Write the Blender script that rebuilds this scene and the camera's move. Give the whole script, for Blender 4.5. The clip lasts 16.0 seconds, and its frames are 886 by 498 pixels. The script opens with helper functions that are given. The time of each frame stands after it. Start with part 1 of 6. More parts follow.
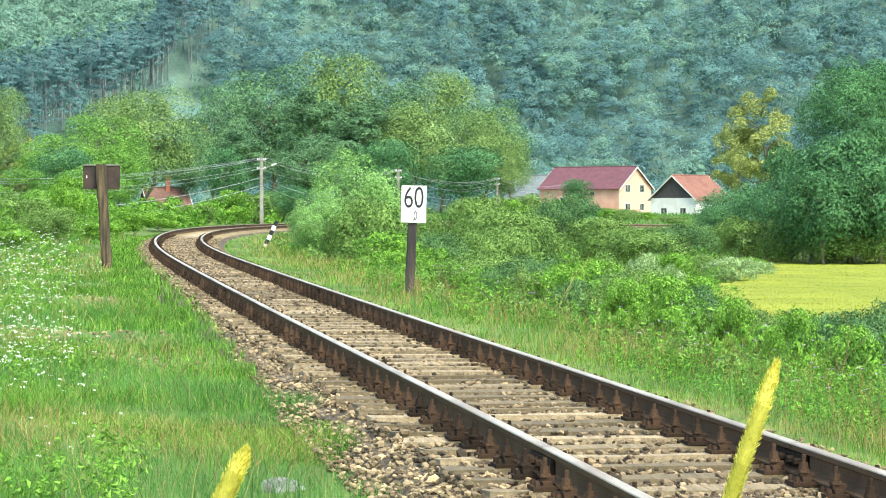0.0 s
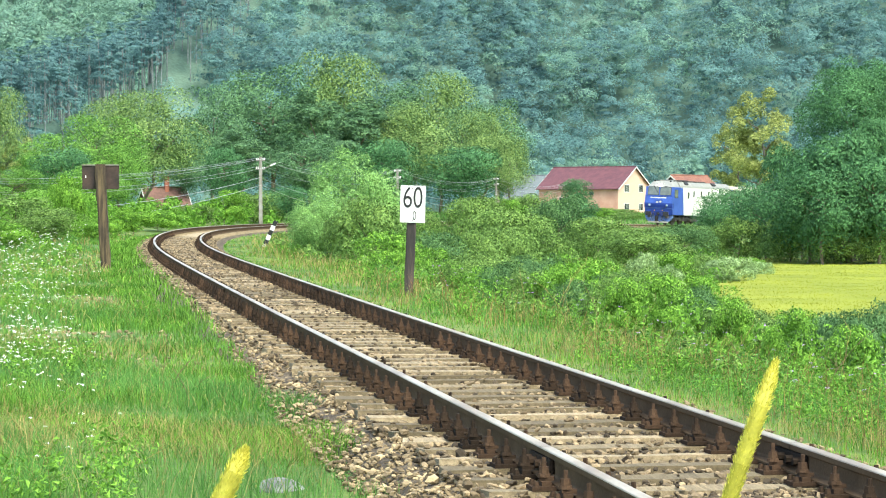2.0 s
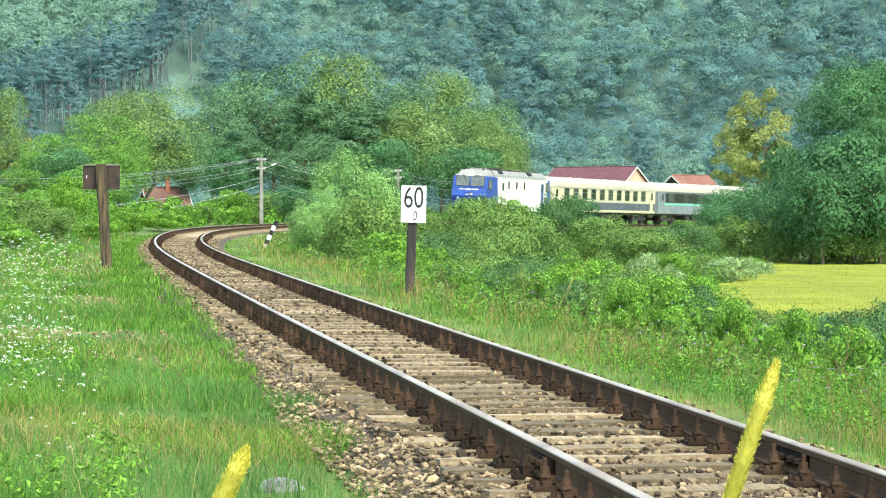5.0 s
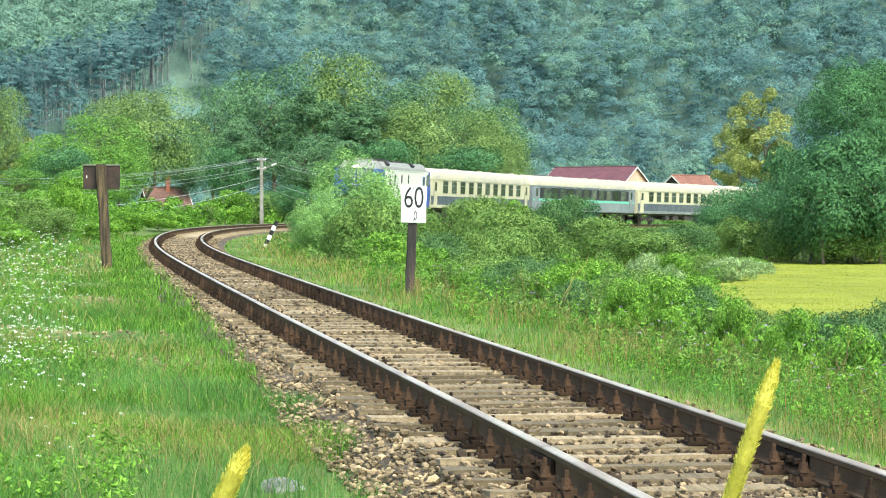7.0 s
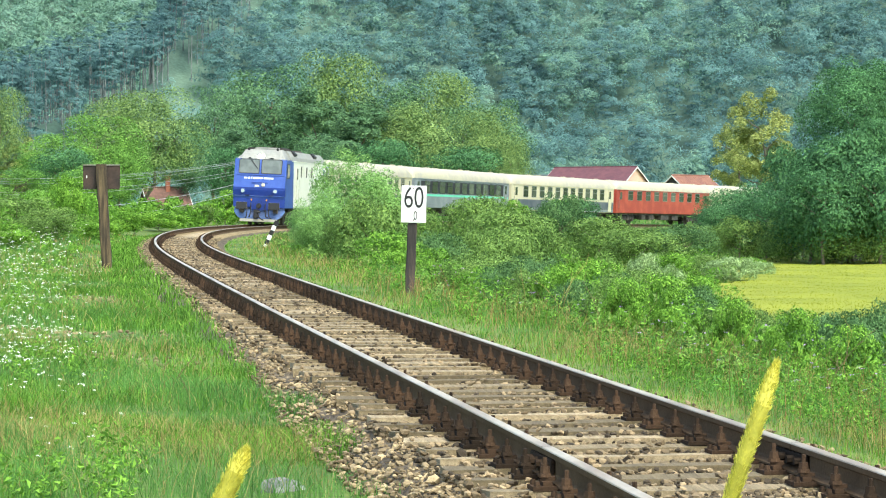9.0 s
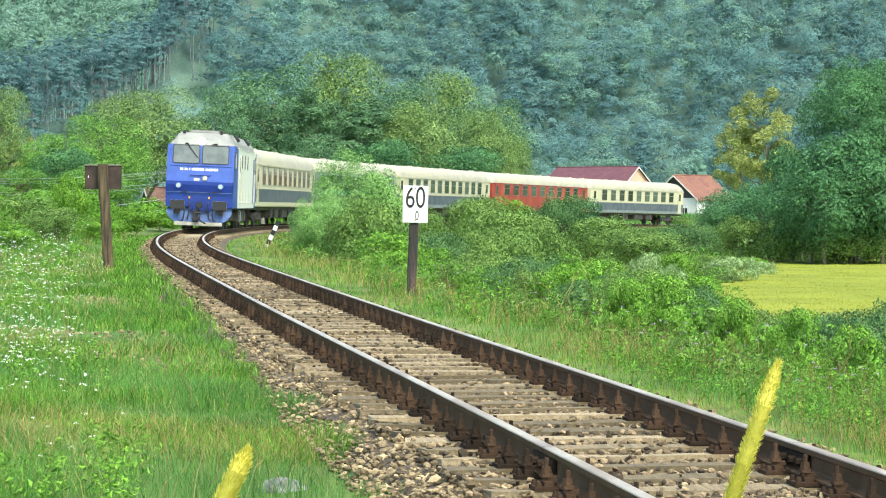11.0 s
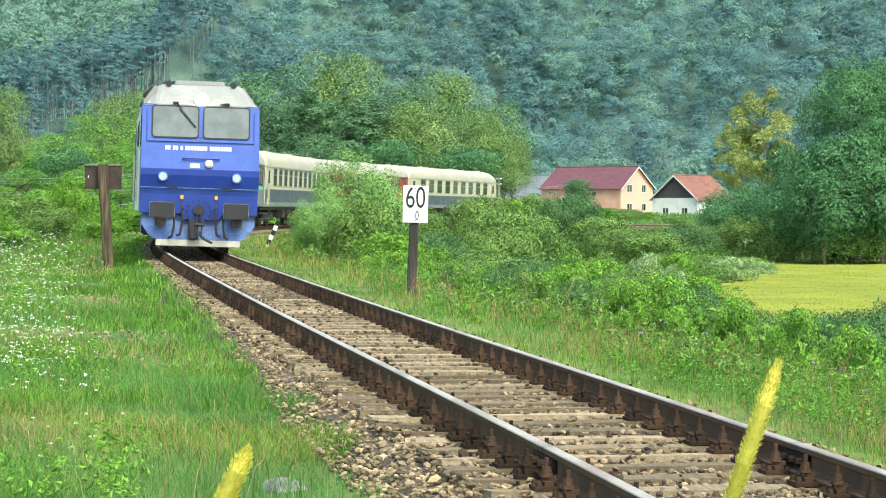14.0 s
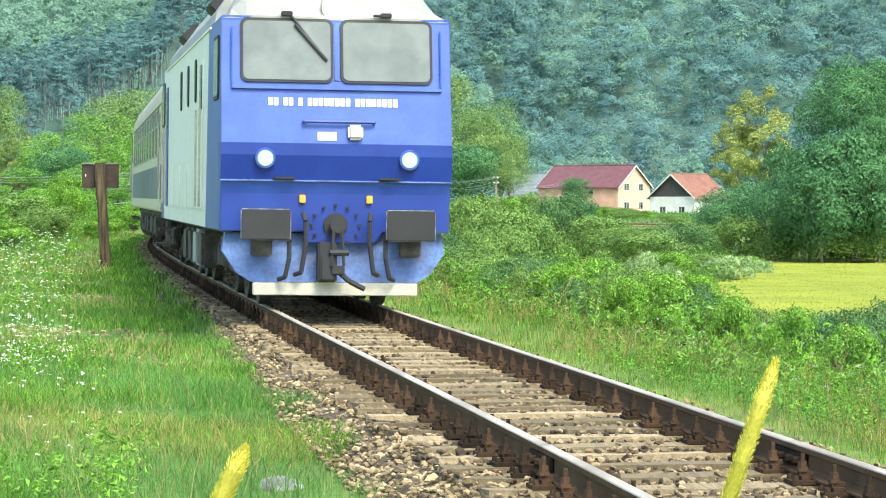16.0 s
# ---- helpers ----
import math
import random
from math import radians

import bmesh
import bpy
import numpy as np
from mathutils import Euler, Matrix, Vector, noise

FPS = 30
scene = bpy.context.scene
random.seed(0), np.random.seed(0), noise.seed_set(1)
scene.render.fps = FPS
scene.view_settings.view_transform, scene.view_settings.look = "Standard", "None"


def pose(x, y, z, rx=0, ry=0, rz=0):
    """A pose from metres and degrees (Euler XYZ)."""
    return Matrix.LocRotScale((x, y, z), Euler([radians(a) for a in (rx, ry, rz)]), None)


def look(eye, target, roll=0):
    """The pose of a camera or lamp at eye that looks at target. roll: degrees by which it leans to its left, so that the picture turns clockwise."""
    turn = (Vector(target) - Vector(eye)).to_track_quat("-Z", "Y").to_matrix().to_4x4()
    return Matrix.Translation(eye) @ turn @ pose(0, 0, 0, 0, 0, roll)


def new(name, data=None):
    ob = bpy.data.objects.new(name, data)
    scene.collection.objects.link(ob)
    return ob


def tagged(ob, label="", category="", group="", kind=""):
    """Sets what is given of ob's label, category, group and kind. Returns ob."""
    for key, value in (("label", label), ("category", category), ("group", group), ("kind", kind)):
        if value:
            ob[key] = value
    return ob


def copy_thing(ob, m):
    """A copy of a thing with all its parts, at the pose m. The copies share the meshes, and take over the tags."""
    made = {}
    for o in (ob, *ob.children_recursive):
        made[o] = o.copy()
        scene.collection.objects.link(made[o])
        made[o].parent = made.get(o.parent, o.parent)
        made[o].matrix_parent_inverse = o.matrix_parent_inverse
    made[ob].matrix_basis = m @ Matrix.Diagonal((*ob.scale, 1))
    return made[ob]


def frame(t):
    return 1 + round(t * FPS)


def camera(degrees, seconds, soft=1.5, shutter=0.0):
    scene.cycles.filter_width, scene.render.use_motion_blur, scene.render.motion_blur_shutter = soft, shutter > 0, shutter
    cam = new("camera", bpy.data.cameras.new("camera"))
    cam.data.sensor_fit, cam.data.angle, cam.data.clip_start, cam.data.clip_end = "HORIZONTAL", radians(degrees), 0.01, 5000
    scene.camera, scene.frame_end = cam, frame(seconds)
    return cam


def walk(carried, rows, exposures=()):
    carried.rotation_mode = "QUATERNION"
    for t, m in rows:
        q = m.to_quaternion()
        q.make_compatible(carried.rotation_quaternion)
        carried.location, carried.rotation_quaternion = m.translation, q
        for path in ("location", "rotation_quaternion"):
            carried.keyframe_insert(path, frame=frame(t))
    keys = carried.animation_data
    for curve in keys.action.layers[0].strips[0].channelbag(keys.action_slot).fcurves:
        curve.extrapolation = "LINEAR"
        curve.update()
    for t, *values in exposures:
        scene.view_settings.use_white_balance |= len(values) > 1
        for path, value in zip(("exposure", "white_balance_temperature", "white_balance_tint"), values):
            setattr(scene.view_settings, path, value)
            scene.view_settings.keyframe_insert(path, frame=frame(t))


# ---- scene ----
cam = camera(20.11, 16.0, soft=1.1)
EYE_H = 1.43
TILT = 90 - 0.902


def aim(turn, nod=0.0):
    return pose(0, 0, EYE_H, TILT + nod, 0, turn)


walk(cam, [(0.0, aim(0)), (1.2, aim(0)), (1.5, aim(-0.022)), (2.0, aim(-0.022)), (2.4, aim(0)), (4.2, aim(0)),
           (6.4, aim(-0.012)), (6.9, aim(0)), (9.2, aim(0)), (11.3, aim(0.039)), (13.5, aim(0.039)), (15.5, aim(0.039)),
           (15.8, aim(0.0, -0.015)), (16.0, aim(-0.026, -0.032))],
     exposures=[(0.0, 1.70, 6500, 0), (3.0, 1.66, 6500, 0), (7.0, 1.54, 6500, 0), (12.5, 1.48, 6500, 0), (14.5, 1.48, 6500, 0), (15.5, 1.58, 6500, 0), (16.0, 1.74, 6500, 0)])

# ---- light: bright hazy overcast, sun high behind thin cloud ----
world = bpy.data.worlds.new("world")
scene.world = world
world.use_nodes = True
wn = world.node_tree
sky = wn.nodes.new("ShaderNodeTexSky")
sky.sky_type = "NISHITA"
sky.sun_disc = False
sky.sun_elevation = radians(55)
sky.sun_rotation = radians(153)
sky.dust_density = 3.0
sky.altitude = 400
wn.links.new(sky.outputs[0], wn.nodes["Background"].inputs[0])
wn.nodes["Background"].inputs[1].default_value = 0.135
sun = new("sun", bpy.data.lights.new("sun", "SUN"))
sun.data.energy = 1.7
sun.data.angle = radians(22)
sun.data.color = (1.0, 0.94, 0.82)
sun.matrix_world = look((20, -40, 60), (0, 0, 0))


# ---- materials ----
def mat(name, color, rough=0.8, metal=0.0, vary=0.25, scale=3.0, fine=40.0, bump=0.2, dist=0.01, island=0.0, obj=0.0,
        tint=None, translucent=0.0, coord="Object", spec=0.5, streak=None):
    """A procedural surface: two scales of grain on the colour, fine relief, and change from piece to piece."""
    m = bpy.data.materials.new(name)
    m.use_nodes = True
    nt = m.node_tree
    n, l = nt.nodes, nt.links
    b = n["Principled BSDF"]
    b.inputs["Roughness"].default_value = rough
    b.inputs["Metallic"].default_value = metal
    b.inputs["Specular IOR Level"].default_value = spec
    tc = n.new("ShaderNodeTexCoord")
    mp = n.new("ShaderNodeMapping")
    l.new(tc.outputs[coord], mp.inputs[0])
    if streak:
        mp.inputs["Scale"].default_value = streak
    n1, n2 = n.new("ShaderNodeTexNoise"), n.new("ShaderNodeTexNoise")
    for node, sc, det in ((n1, scale, 4.0), (n2, fine, 3.0)):
        node.inputs["Scale"].default_value = sc
        node.inputs["Detail"].default_value = det
        l.new(mp.outputs[0], node.inputs["Vector"])
    add = n.new("ShaderNodeMath")
    add.operation = "ADD"
    l.new(n1.outputs["Fac"], add.inputs[0])
    l.new(n2.outputs["Fac"], add.inputs[1])
    last = add.outputs[0]
    rng = n.new("ShaderNodeMapRange")
    rng.inputs["From Min"].default_value = 0.6
    rng.inputs["From Max"].default_value = 1.4
    rng.inputs["To Min"].default_value = 1 - vary
    rng.inputs["To Max"].default_value = 1 + vary
    l.new(last, rng.inputs["Value"])
    fac = rng.outputs[0]
    rand = None
    if island or obj:
        if island:
            g = n.new("ShaderNodeNewGeometry")
            rand = g.outputs["Random Per Island"]
        else:
            g = n.new("ShaderNodeObjectInfo")
            rand = g.outputs["Random"]
        r2 = n.new("ShaderNodeMapRange")
        r2.inputs["To Min"].default_value = 1 - (island or obj)
        r2.inputs["To Max"].default_value = 1 + (island or obj)
        l.new(rand, r2.inputs["Value"])
        mul = n.new("ShaderNodeMath")
        mul.operation = "MULTIPLY"
        l.new(fac, mul.inputs[0])
        l.new(r2.outputs[0], mul.inputs[1])
        fac = mul.outputs[0]
    base = n.new("ShaderNodeMix")
    base.data_type = "RGBA"
    base.inputs["A"].default_value = (*color, 1)
    base.inputs["B"].default_value = (*(tint or color), 1)
    if rand:
        mixf = n.new("ShaderNodeMath")
        mixf.operation = "MULTIPLY"
        l.new(rand, mixf.inputs[0])
        l.new(n1.outputs["Fac"], mixf.inputs[1])
        sc2 = n.new("ShaderNodeMath")
        sc2.operation = "MULTIPLY"
        sc2.inputs[1].default_value = 1.8
        sc2.use_clamp = True
        l.new(mixf.outputs[0], sc2.inputs[0])
        l.new(sc2.outputs[0], base.inputs["Factor"])
    else:
        st = n.new("ShaderNodeMapRange")
        st.inputs["From Min"].default_value = 0.42
        st.inputs["From Max"].default_value = 0.62
        l.new(n1.outputs["Fac"], st.inputs["Value"])
        l.new(st.outputs[0], base.inputs["Factor"])
    hsv = n.new("ShaderNodeVectorMath")
    hsv.operation = "SCALE"
    l.new(base.outputs["Result"], hsv.inputs[0])
    l.new(fac, hsv.inputs["Scale"])
    l.new(hsv.outputs[0], b.inputs["Base Color"])
    if bump:
        bp = n.new("ShaderNodeBump")
        bp.inputs["Strength"].default_value = bump
        bp.inputs["Distance"].default_value = dist
        l.new(n2.outputs["Fac"], bp.inputs["Height"])
        l.new(bp.outputs[0], b.inputs["Normal"])
    if translucent:
        tr = n.new("ShaderNodeBsdfTranslucent")
        l.new(hsv.outputs[0], tr.inputs["Color"])
        mx = n.new("ShaderNodeMixShader")
        mx.inputs[0].default_value = translucent
        l.new(b.outputs[0], mx.inputs[1])
        l.new(tr.outputs[0], mx.inputs[2])
        l.new(mx.outputs[0], n["Material Output"].inputs[0])
    return m


def glow(name, color, strength):
    m = bpy.data.materials.new(name)
    m.use_nodes = True
    b = m.node_tree.nodes["Principled BSDF"]
    b.inputs["Base Color"].default_value = (*color, 1)
    b.inputs["Emission Color"].default_value = (*color, 1)
    b.inputs["Emission Strength"].default_value = strength
    return m


def leafy(name, color, tint, vary=0.3, island=0.35, translucent=0.35, scale=0.6, spec=0.1):
    return mat(name, color, rough=0.6, vary=vary, scale=scale, fine=4.0, bump=0, island=island, tint=tint,
               translucent=translucent, spec=spec)


M_SOIL = mat("soil", (0.075, 0.145, 0.018), 0.95, vary=0.35, scale=0.5, fine=9, bump=0.6, dist=0.05, tint=(0.14, 0.18, 0.035))
M_FIELD = mat("meadow", (0.205, 0.235, 0.008), 0.9, vary=0.2, scale=0.3, fine=6, bump=0.15, dist=0.03, tint=(0.23, 0.25, 0.012))
M_BED = mat("ballast_bed", (0.085, 0.062, 0.038), 0.95, vary=0.4, scale=2.0, fine=22, bump=1.0, dist=0.05, tint=(0.14, 0.105, 0.065))
M_STONE = mat("ballast_stone", (0.17, 0.12, 0.062), 0.9, vary=0.3, scale=5, fine=60, bump=0.4, island=0.55, tint=(0.30, 0.23, 0.13))
M_STONE_DARK = mat("grimy_ballast_stone", (0.085, 0.06, 0.034), 0.95, vary=0.35, scale=5, fine=60, bump=0.5, island=0.6, tint=(0.25, 0.185, 0.105))
M_SLEEPER = mat("weathered_oak", (0.215, 0.165, 0.088), 0.9, vary=0.5, scale=6, fine=30, bump=0.5, obj=0.42, tint=(0.275, 0.215, 0.13),
                streak=(0.6, 7, 7))
M_RAIL = mat("rusty_rail", (0.135, 0.09, 0.055), 0.95, spec=0.03, metal=0.0, vary=0.25, scale=4, fine=60, bump=0.2, tint=(0.10, 0.066, 0.040))
M_HEAD = mat("worn_rail_head", (0.47, 0.40, 0.32), 0.35, metal=0.0, vary=0.2, scale=3, fine=30, bump=0.05, tint=(0.27, 0.20, 0.145), streak=(1, 0.3, 1))
M_RUST = mat("rusty_iron", (0.034, 0.024, 0.017), 0.95, spec=0.1, metal=0.0, vary=0.4, scale=9, fine=70, bump=0.4, obj=0.3, tint=(0.06, 0.036, 0.022))
M_GRASS = leafy("grass_blades", (0.075, 0.195, 0.02), (0.18, 0.33, 0.05), scale=0.5, vary=0.45)
M_TUFT = leafy("soft_tuft_grass", (0.085, 0.215, 0.045), (0.15, 0.31, 0.075), scale=0.5, vary=0.35, island=0.25)
M_DRY = leafy("dry_grass", (0.30, 0.24, 0.09), (0.40, 0.33, 0.13))
M_BROWN = leafy("withered_stems", (0.20, 0.12, 0.05), (0.34, 0.20, 0.09))
M_WEED = leafy("weed_leaves", (0.095, 0.225, 0.028), (0.20, 0.38, 0.055), scale=1.2)
M_BUSH = leafy("bush_leaves", (0.095, 0.18, 0.045), (0.205, 0.315, 0.08), scale=0.7, translucent=0.25)
M_WILLOW = leafy("willow_leaves", (0.17, 0.33, 0.095), (0.31, 0.49, 0.165), scale=0.8)
M_TREE = leafy("tree_leaves", (0.08, 0.175, 0.09), (0.165, 0.285, 0.125), scale=0.3, translucent=0.25)
M_TREE2 = leafy("warm_tree_leaves", (0.125, 0.225, 0.075), (0.25, 0.345, 0.11), scale=0.3, translucent=0.25)
M_MAPLE = leafy("bright_tree_leaves", (0.10, 0.225, 0.045), (0.21, 0.385, 0.075), scale=0.4, translucent=0.25)
M_SHRUB = leafy("shrub_leaves", (0.105, 0.245, 0.03), (0.235, 0.415, 0.06), scale=0.9, translucent=0.28)
M_SILVER = leafy("pale_leaves", (0.22, 0.34, 0.13), (0.36, 0.47, 0.22), scale=1.0)
M_THORN = leafy("thorn_leaves", (0.06, 0.135, 0.05), (0.125, 0.225, 0.08), scale=0.7, translucent=0.25)
M_YELLOW = leafy("yellowing_leaves", (0.27, 0.33, 0.10), (0.43, 0.46, 0.16), scale=0.35)
M_DARKTREE = leafy("walnut_leaves", (0.055, 0.145, 0.062), (0.115, 0.25, 0.095), scale=0.5, translucent=0.25)
# distance haze is tinted into the blue-green base colours of the hill leaves
M_HILL = leafy("hazed_hill_leaves", (0.145, 0.27, 0.27), (0.20, 0.345, 0.315), scale=0.12, island=0.05, vary=0.25, spec=0.0, translucent=0.4)
M_HILL_DARK = leafy("hazed_dark_hill_leaves", (0.115, 0.215, 0.23), (0.155, 0.275, 0.27), scale=0.12, island=0.05, vary=0.25, spec=0.0, translucent=0.4)
M_HILL_PALE = leafy("hazed_pale_hill_leaves", (0.195, 0.335, 0.275), (0.265, 0.43, 0.31), scale=0.12, island=0.05, vary=0.25, spec=0.0, translucent=0.4)
# the far ridge's pale blue is haze put straight into its colour
M_RIDGE = mat("hazed_ridge", (0.26, 0.38, 0.40), 0.95, vary=0.2, scale=0.02, fine=0.3, bump=0, tint=(0.31, 0.43, 0.44))
# needles coloured bluer than they are, for the haze over the slope
M_PINE = leafy("hazed_pine_needles", (0.115, 0.215, 0.225), (0.16, 0.28, 0.27), scale=0.10, island=0.05, spec=0.0, translucent=0.4)
M_BARK = mat("bark", (0.13, 0.10, 0.07), 0.95, vary=0.4, scale=3, fine=25, bump=0.8, dist=0.03, tint=(0.2, 0.17, 0.13), streak=(1, 1, 0.25))
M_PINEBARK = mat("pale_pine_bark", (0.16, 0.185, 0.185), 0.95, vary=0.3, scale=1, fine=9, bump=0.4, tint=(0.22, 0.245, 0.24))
M_FLOWER = mat("white_petals", (0.75, 0.76, 0.68), 0.8, vary=0.1, bump=0, translucent=0.3)
M_PURPLE = mat("mauve_petals", (0.42, 0.30, 0.50), 0.8, vary=0.15, bump=0, translucent=0.3)
M_SPIKE = mat("yellow_green_seed_head", (0.62, 0.58, 0.07), 0.8, vary=0.2, scale=60, fine=300, bump=0, island=0.25, tint=(0.72, 0.66, 0.14),
              translucent=0.4)


# ---- helpers for meshes ----
def link(name, mesh, material, parent=None, label="", kind="", category=""):
    ob = new(name, mesh)
    for m in material if isinstance(material, (list, tuple)) else [material]:
        if len(mesh.materials) < (len(material) if isinstance(material, (list, tuple)) else 1):
            mesh.materials.append(m)
    if parent:
        ob.parent = parent
    return tagged(ob, label, category, "", kind)


def part(name, bm, material, parent=None, label="", smooth=False, kind=""):
    """One mesh object out of a bmesh, under its thing or part."""
    mesh = bpy.data.meshes.new(name)
    bmesh.ops.recalc_face_normals(bm, faces=bm.faces)
    for f in bm.faces:
        f.smooth = smooth
    bm.to_mesh(mesh)
    bm.free()
    return link(name, mesh, material, parent, label, kind)


def thing(name, label, category, m=None, group="", kind=""):
    ob = new(name)
    ob.empty_display_size = 0.2
    if m is not None:
        ob.matrix_basis = m
    return tagged(ob, label, category, group, kind)


def np_mesh(name, verts, faces, smooth=False):
    """A mesh from number arrays: verts (n, 3), faces (m, k)."""
    verts, faces = np.asarray(verts, np.float32), np.asarray(faces, np.int32)
    me = bpy.data.meshes.new(name)
    k = faces.shape[1]
    me.vertices.add(len(verts))
    me.vertices.foreach_set("co", verts.ravel())
    me.loops.add(faces.size)
    me.loops.foreach_set("vertex_index", faces.ravel())
    me.polygons.add(len(faces))
    me.polygons.foreach_set("loop_start", np.arange(0, faces.size, k, dtype=np.int32))
    me.polygons.foreach_set("loop_total", np.full(len(faces), k, np.int32))
    me.polygons.foreach_set("use_smooth", np.full(len(faces), smooth, bool))
    me.update(calc_edges=True)
    return me


def box(bm, c, s, bevel=0.0, turn=None):
    r = bmesh.ops.create_cube(bm, size=1.0)
    m = Matrix.LocRotScale(c, turn, s)
    bmesh.ops.transform(bm, matrix=m, verts=r["verts"])
    if bevel:
        edges = list({e for v in r["verts"] for e in v.link_edges})
        bmesh.ops.bevel(bm, geom=edges, offset=bevel, segments=2, affect="EDGES", clamp_overlap=True)
    return bm


def rod(bm, a, b, r1, r2=None, seg=10, caps=True):
    a, b = Vector(a), Vector(b)
    d = b - a
    m = Matrix.Translation((a + b) / 2) @ d.to_track_quat("Z", "Y").to_matrix().to_4x4()
    bmesh.ops.create_cone(bm, cap_ends=caps, segments=seg, radius1=r1, radius2=r1 if r2 is None else r2, depth=d.length, matrix=m)
    return bm


def prism(bm, outline, axis, a, b):
    """A closed outline of 2D points drawn out along an axis (0, 1 or 2) from a to b."""
    def put(p, v):
        q = list(p)
        q.insert(axis, v)
        return bm.verts.new(q)
    lo, hi = [put(p, a) for p in outline], [put(p, b) for p in outline]
    n = len(outline)
    bm.faces.new(lo)
    bm.faces.new(hi[::-1])
    for i in range(n):
        bm.faces.new((lo[i], hi[i], hi[(i + 1) % n], lo[(i + 1) % n]))
    return bm


# ---- the line: bends, rise and cant along its length s, away from the viewer ----
BEND = [-0.1763, 0.0442, 0.0269, 0.1719, 0.2551, 0.284, 0.4045, 0.4221, 0.403, 0.4672, 0.4208, 0.2758, 0.1485, 0.0518, 0.004, 0, 0]
S0, S1 = -40.0, 440.0
LS = np.arange(S0, S1 + 0.01, 0.5)
_k = np.interp(LS, np.arange(17) * 20.0, BEND) / 100
_k[LS < 0] = 0
_th = np.concatenate([[0], np.cumsum((_k[1:] + _k[:-1]) / 2 * 0.5)])
_i0 = int(np.searchsorted(LS, 0.0))
LTH = _th - _th[_i0] - 0.1491
_x = np.concatenate([[0], np.cumsum((np.sin(LTH)[1:] + np.sin(LTH)[:-1]) / 2 * 0.5)])
_y = np.concatenate([[0], np.cumsum((np.cos(LTH)[1:] + np.cos(LTH)[:-1]) / 2 * 0.5)])
LX, LY = _x - _x[_i0] + 2.398, _y - _y[_i0] + 8.0
LZ = np.interp(LS, [-40, 0, 40, 100, 180, 300, 340, 440], [-0.27, 0, 0.274, 0.58, 0.585, -0.643, -0.95, -1.2])
LZ = np.convolve(np.pad(LZ, 30, mode="edge"), np.ones(61) / 61, mode="valid")
LC = 0.0411 * np.clip((LS - 10) / 70, 0, 1)


def line(s, off=0.0, z=0.0):
    """Points beside the line: off to the inner side of the bend, z above the rails."""
    s = np.asarray(s, float)
    th, c = np.interp(s, LS, LTH), np.interp(s, LS, LC)
    o = off + c * z
    return np.stack([np.interp(s, LS, LX) + o * np.cos(th), np.interp(s, LS, LY) - o * np.sin(th),
                     np.interp(s, LS, LZ) + z - c * off], -1)


def line_pose(s, off=0.0, z=0.0, back=1):
    """A pose on the line: x towards the viewer along the rails, y to the inner side, z up."""
    p = line(s, off, z)
    th, c = float(np.interp(s, LS, LTH)), float(np.interp(s, LS, LC))
    f = Vector((-math.sin(th), -math.cos(th), 0))
    left = Vector((math.cos(th), -math.sin(th), -c)).normalized()
    up = f.cross(left).normalized()
    m = Matrix((f, left, up)).transposed().to_4x4()
    m.translation = Vector(p)
    return m


# distance to the line, for the ground
def beside(x, y):
    """Signed distance to the line (inner side positive) and its height there."""
    x, y = np.asarray(x, float), np.asarray(y, float)
    best = np.full(x.shape, 1e9)
    dd, zz = np.zeros(x.shape), np.zeros(x.shape)
    for i in range(0, len(LS), 4):
        ex, ey = x - LX[i], y - LY[i]
        q = ex * ex + ey * ey
        m = q < best
        best = np.where(m, q, best)
        dd = np.where(m, ex * math.cos(LTH[i]) - ey * math.sin(LTH[i]), dd)
        zz = np.where(m, LZ[i], zz)
    far = np.sqrt(best)
    return np.where(np.abs(dd) < 0.5 * far, np.sign(dd + 1e-9) * far, dd), zz


def wave(x, y, size, seed=0.0):
    return (np.sin(x / size + seed) * np.cos(y / size * 1.3 + seed * 2.1) + np.sin((x * 0.7 + y * 0.6) / size * 1.9 + seed * 3.3)) * 0.5


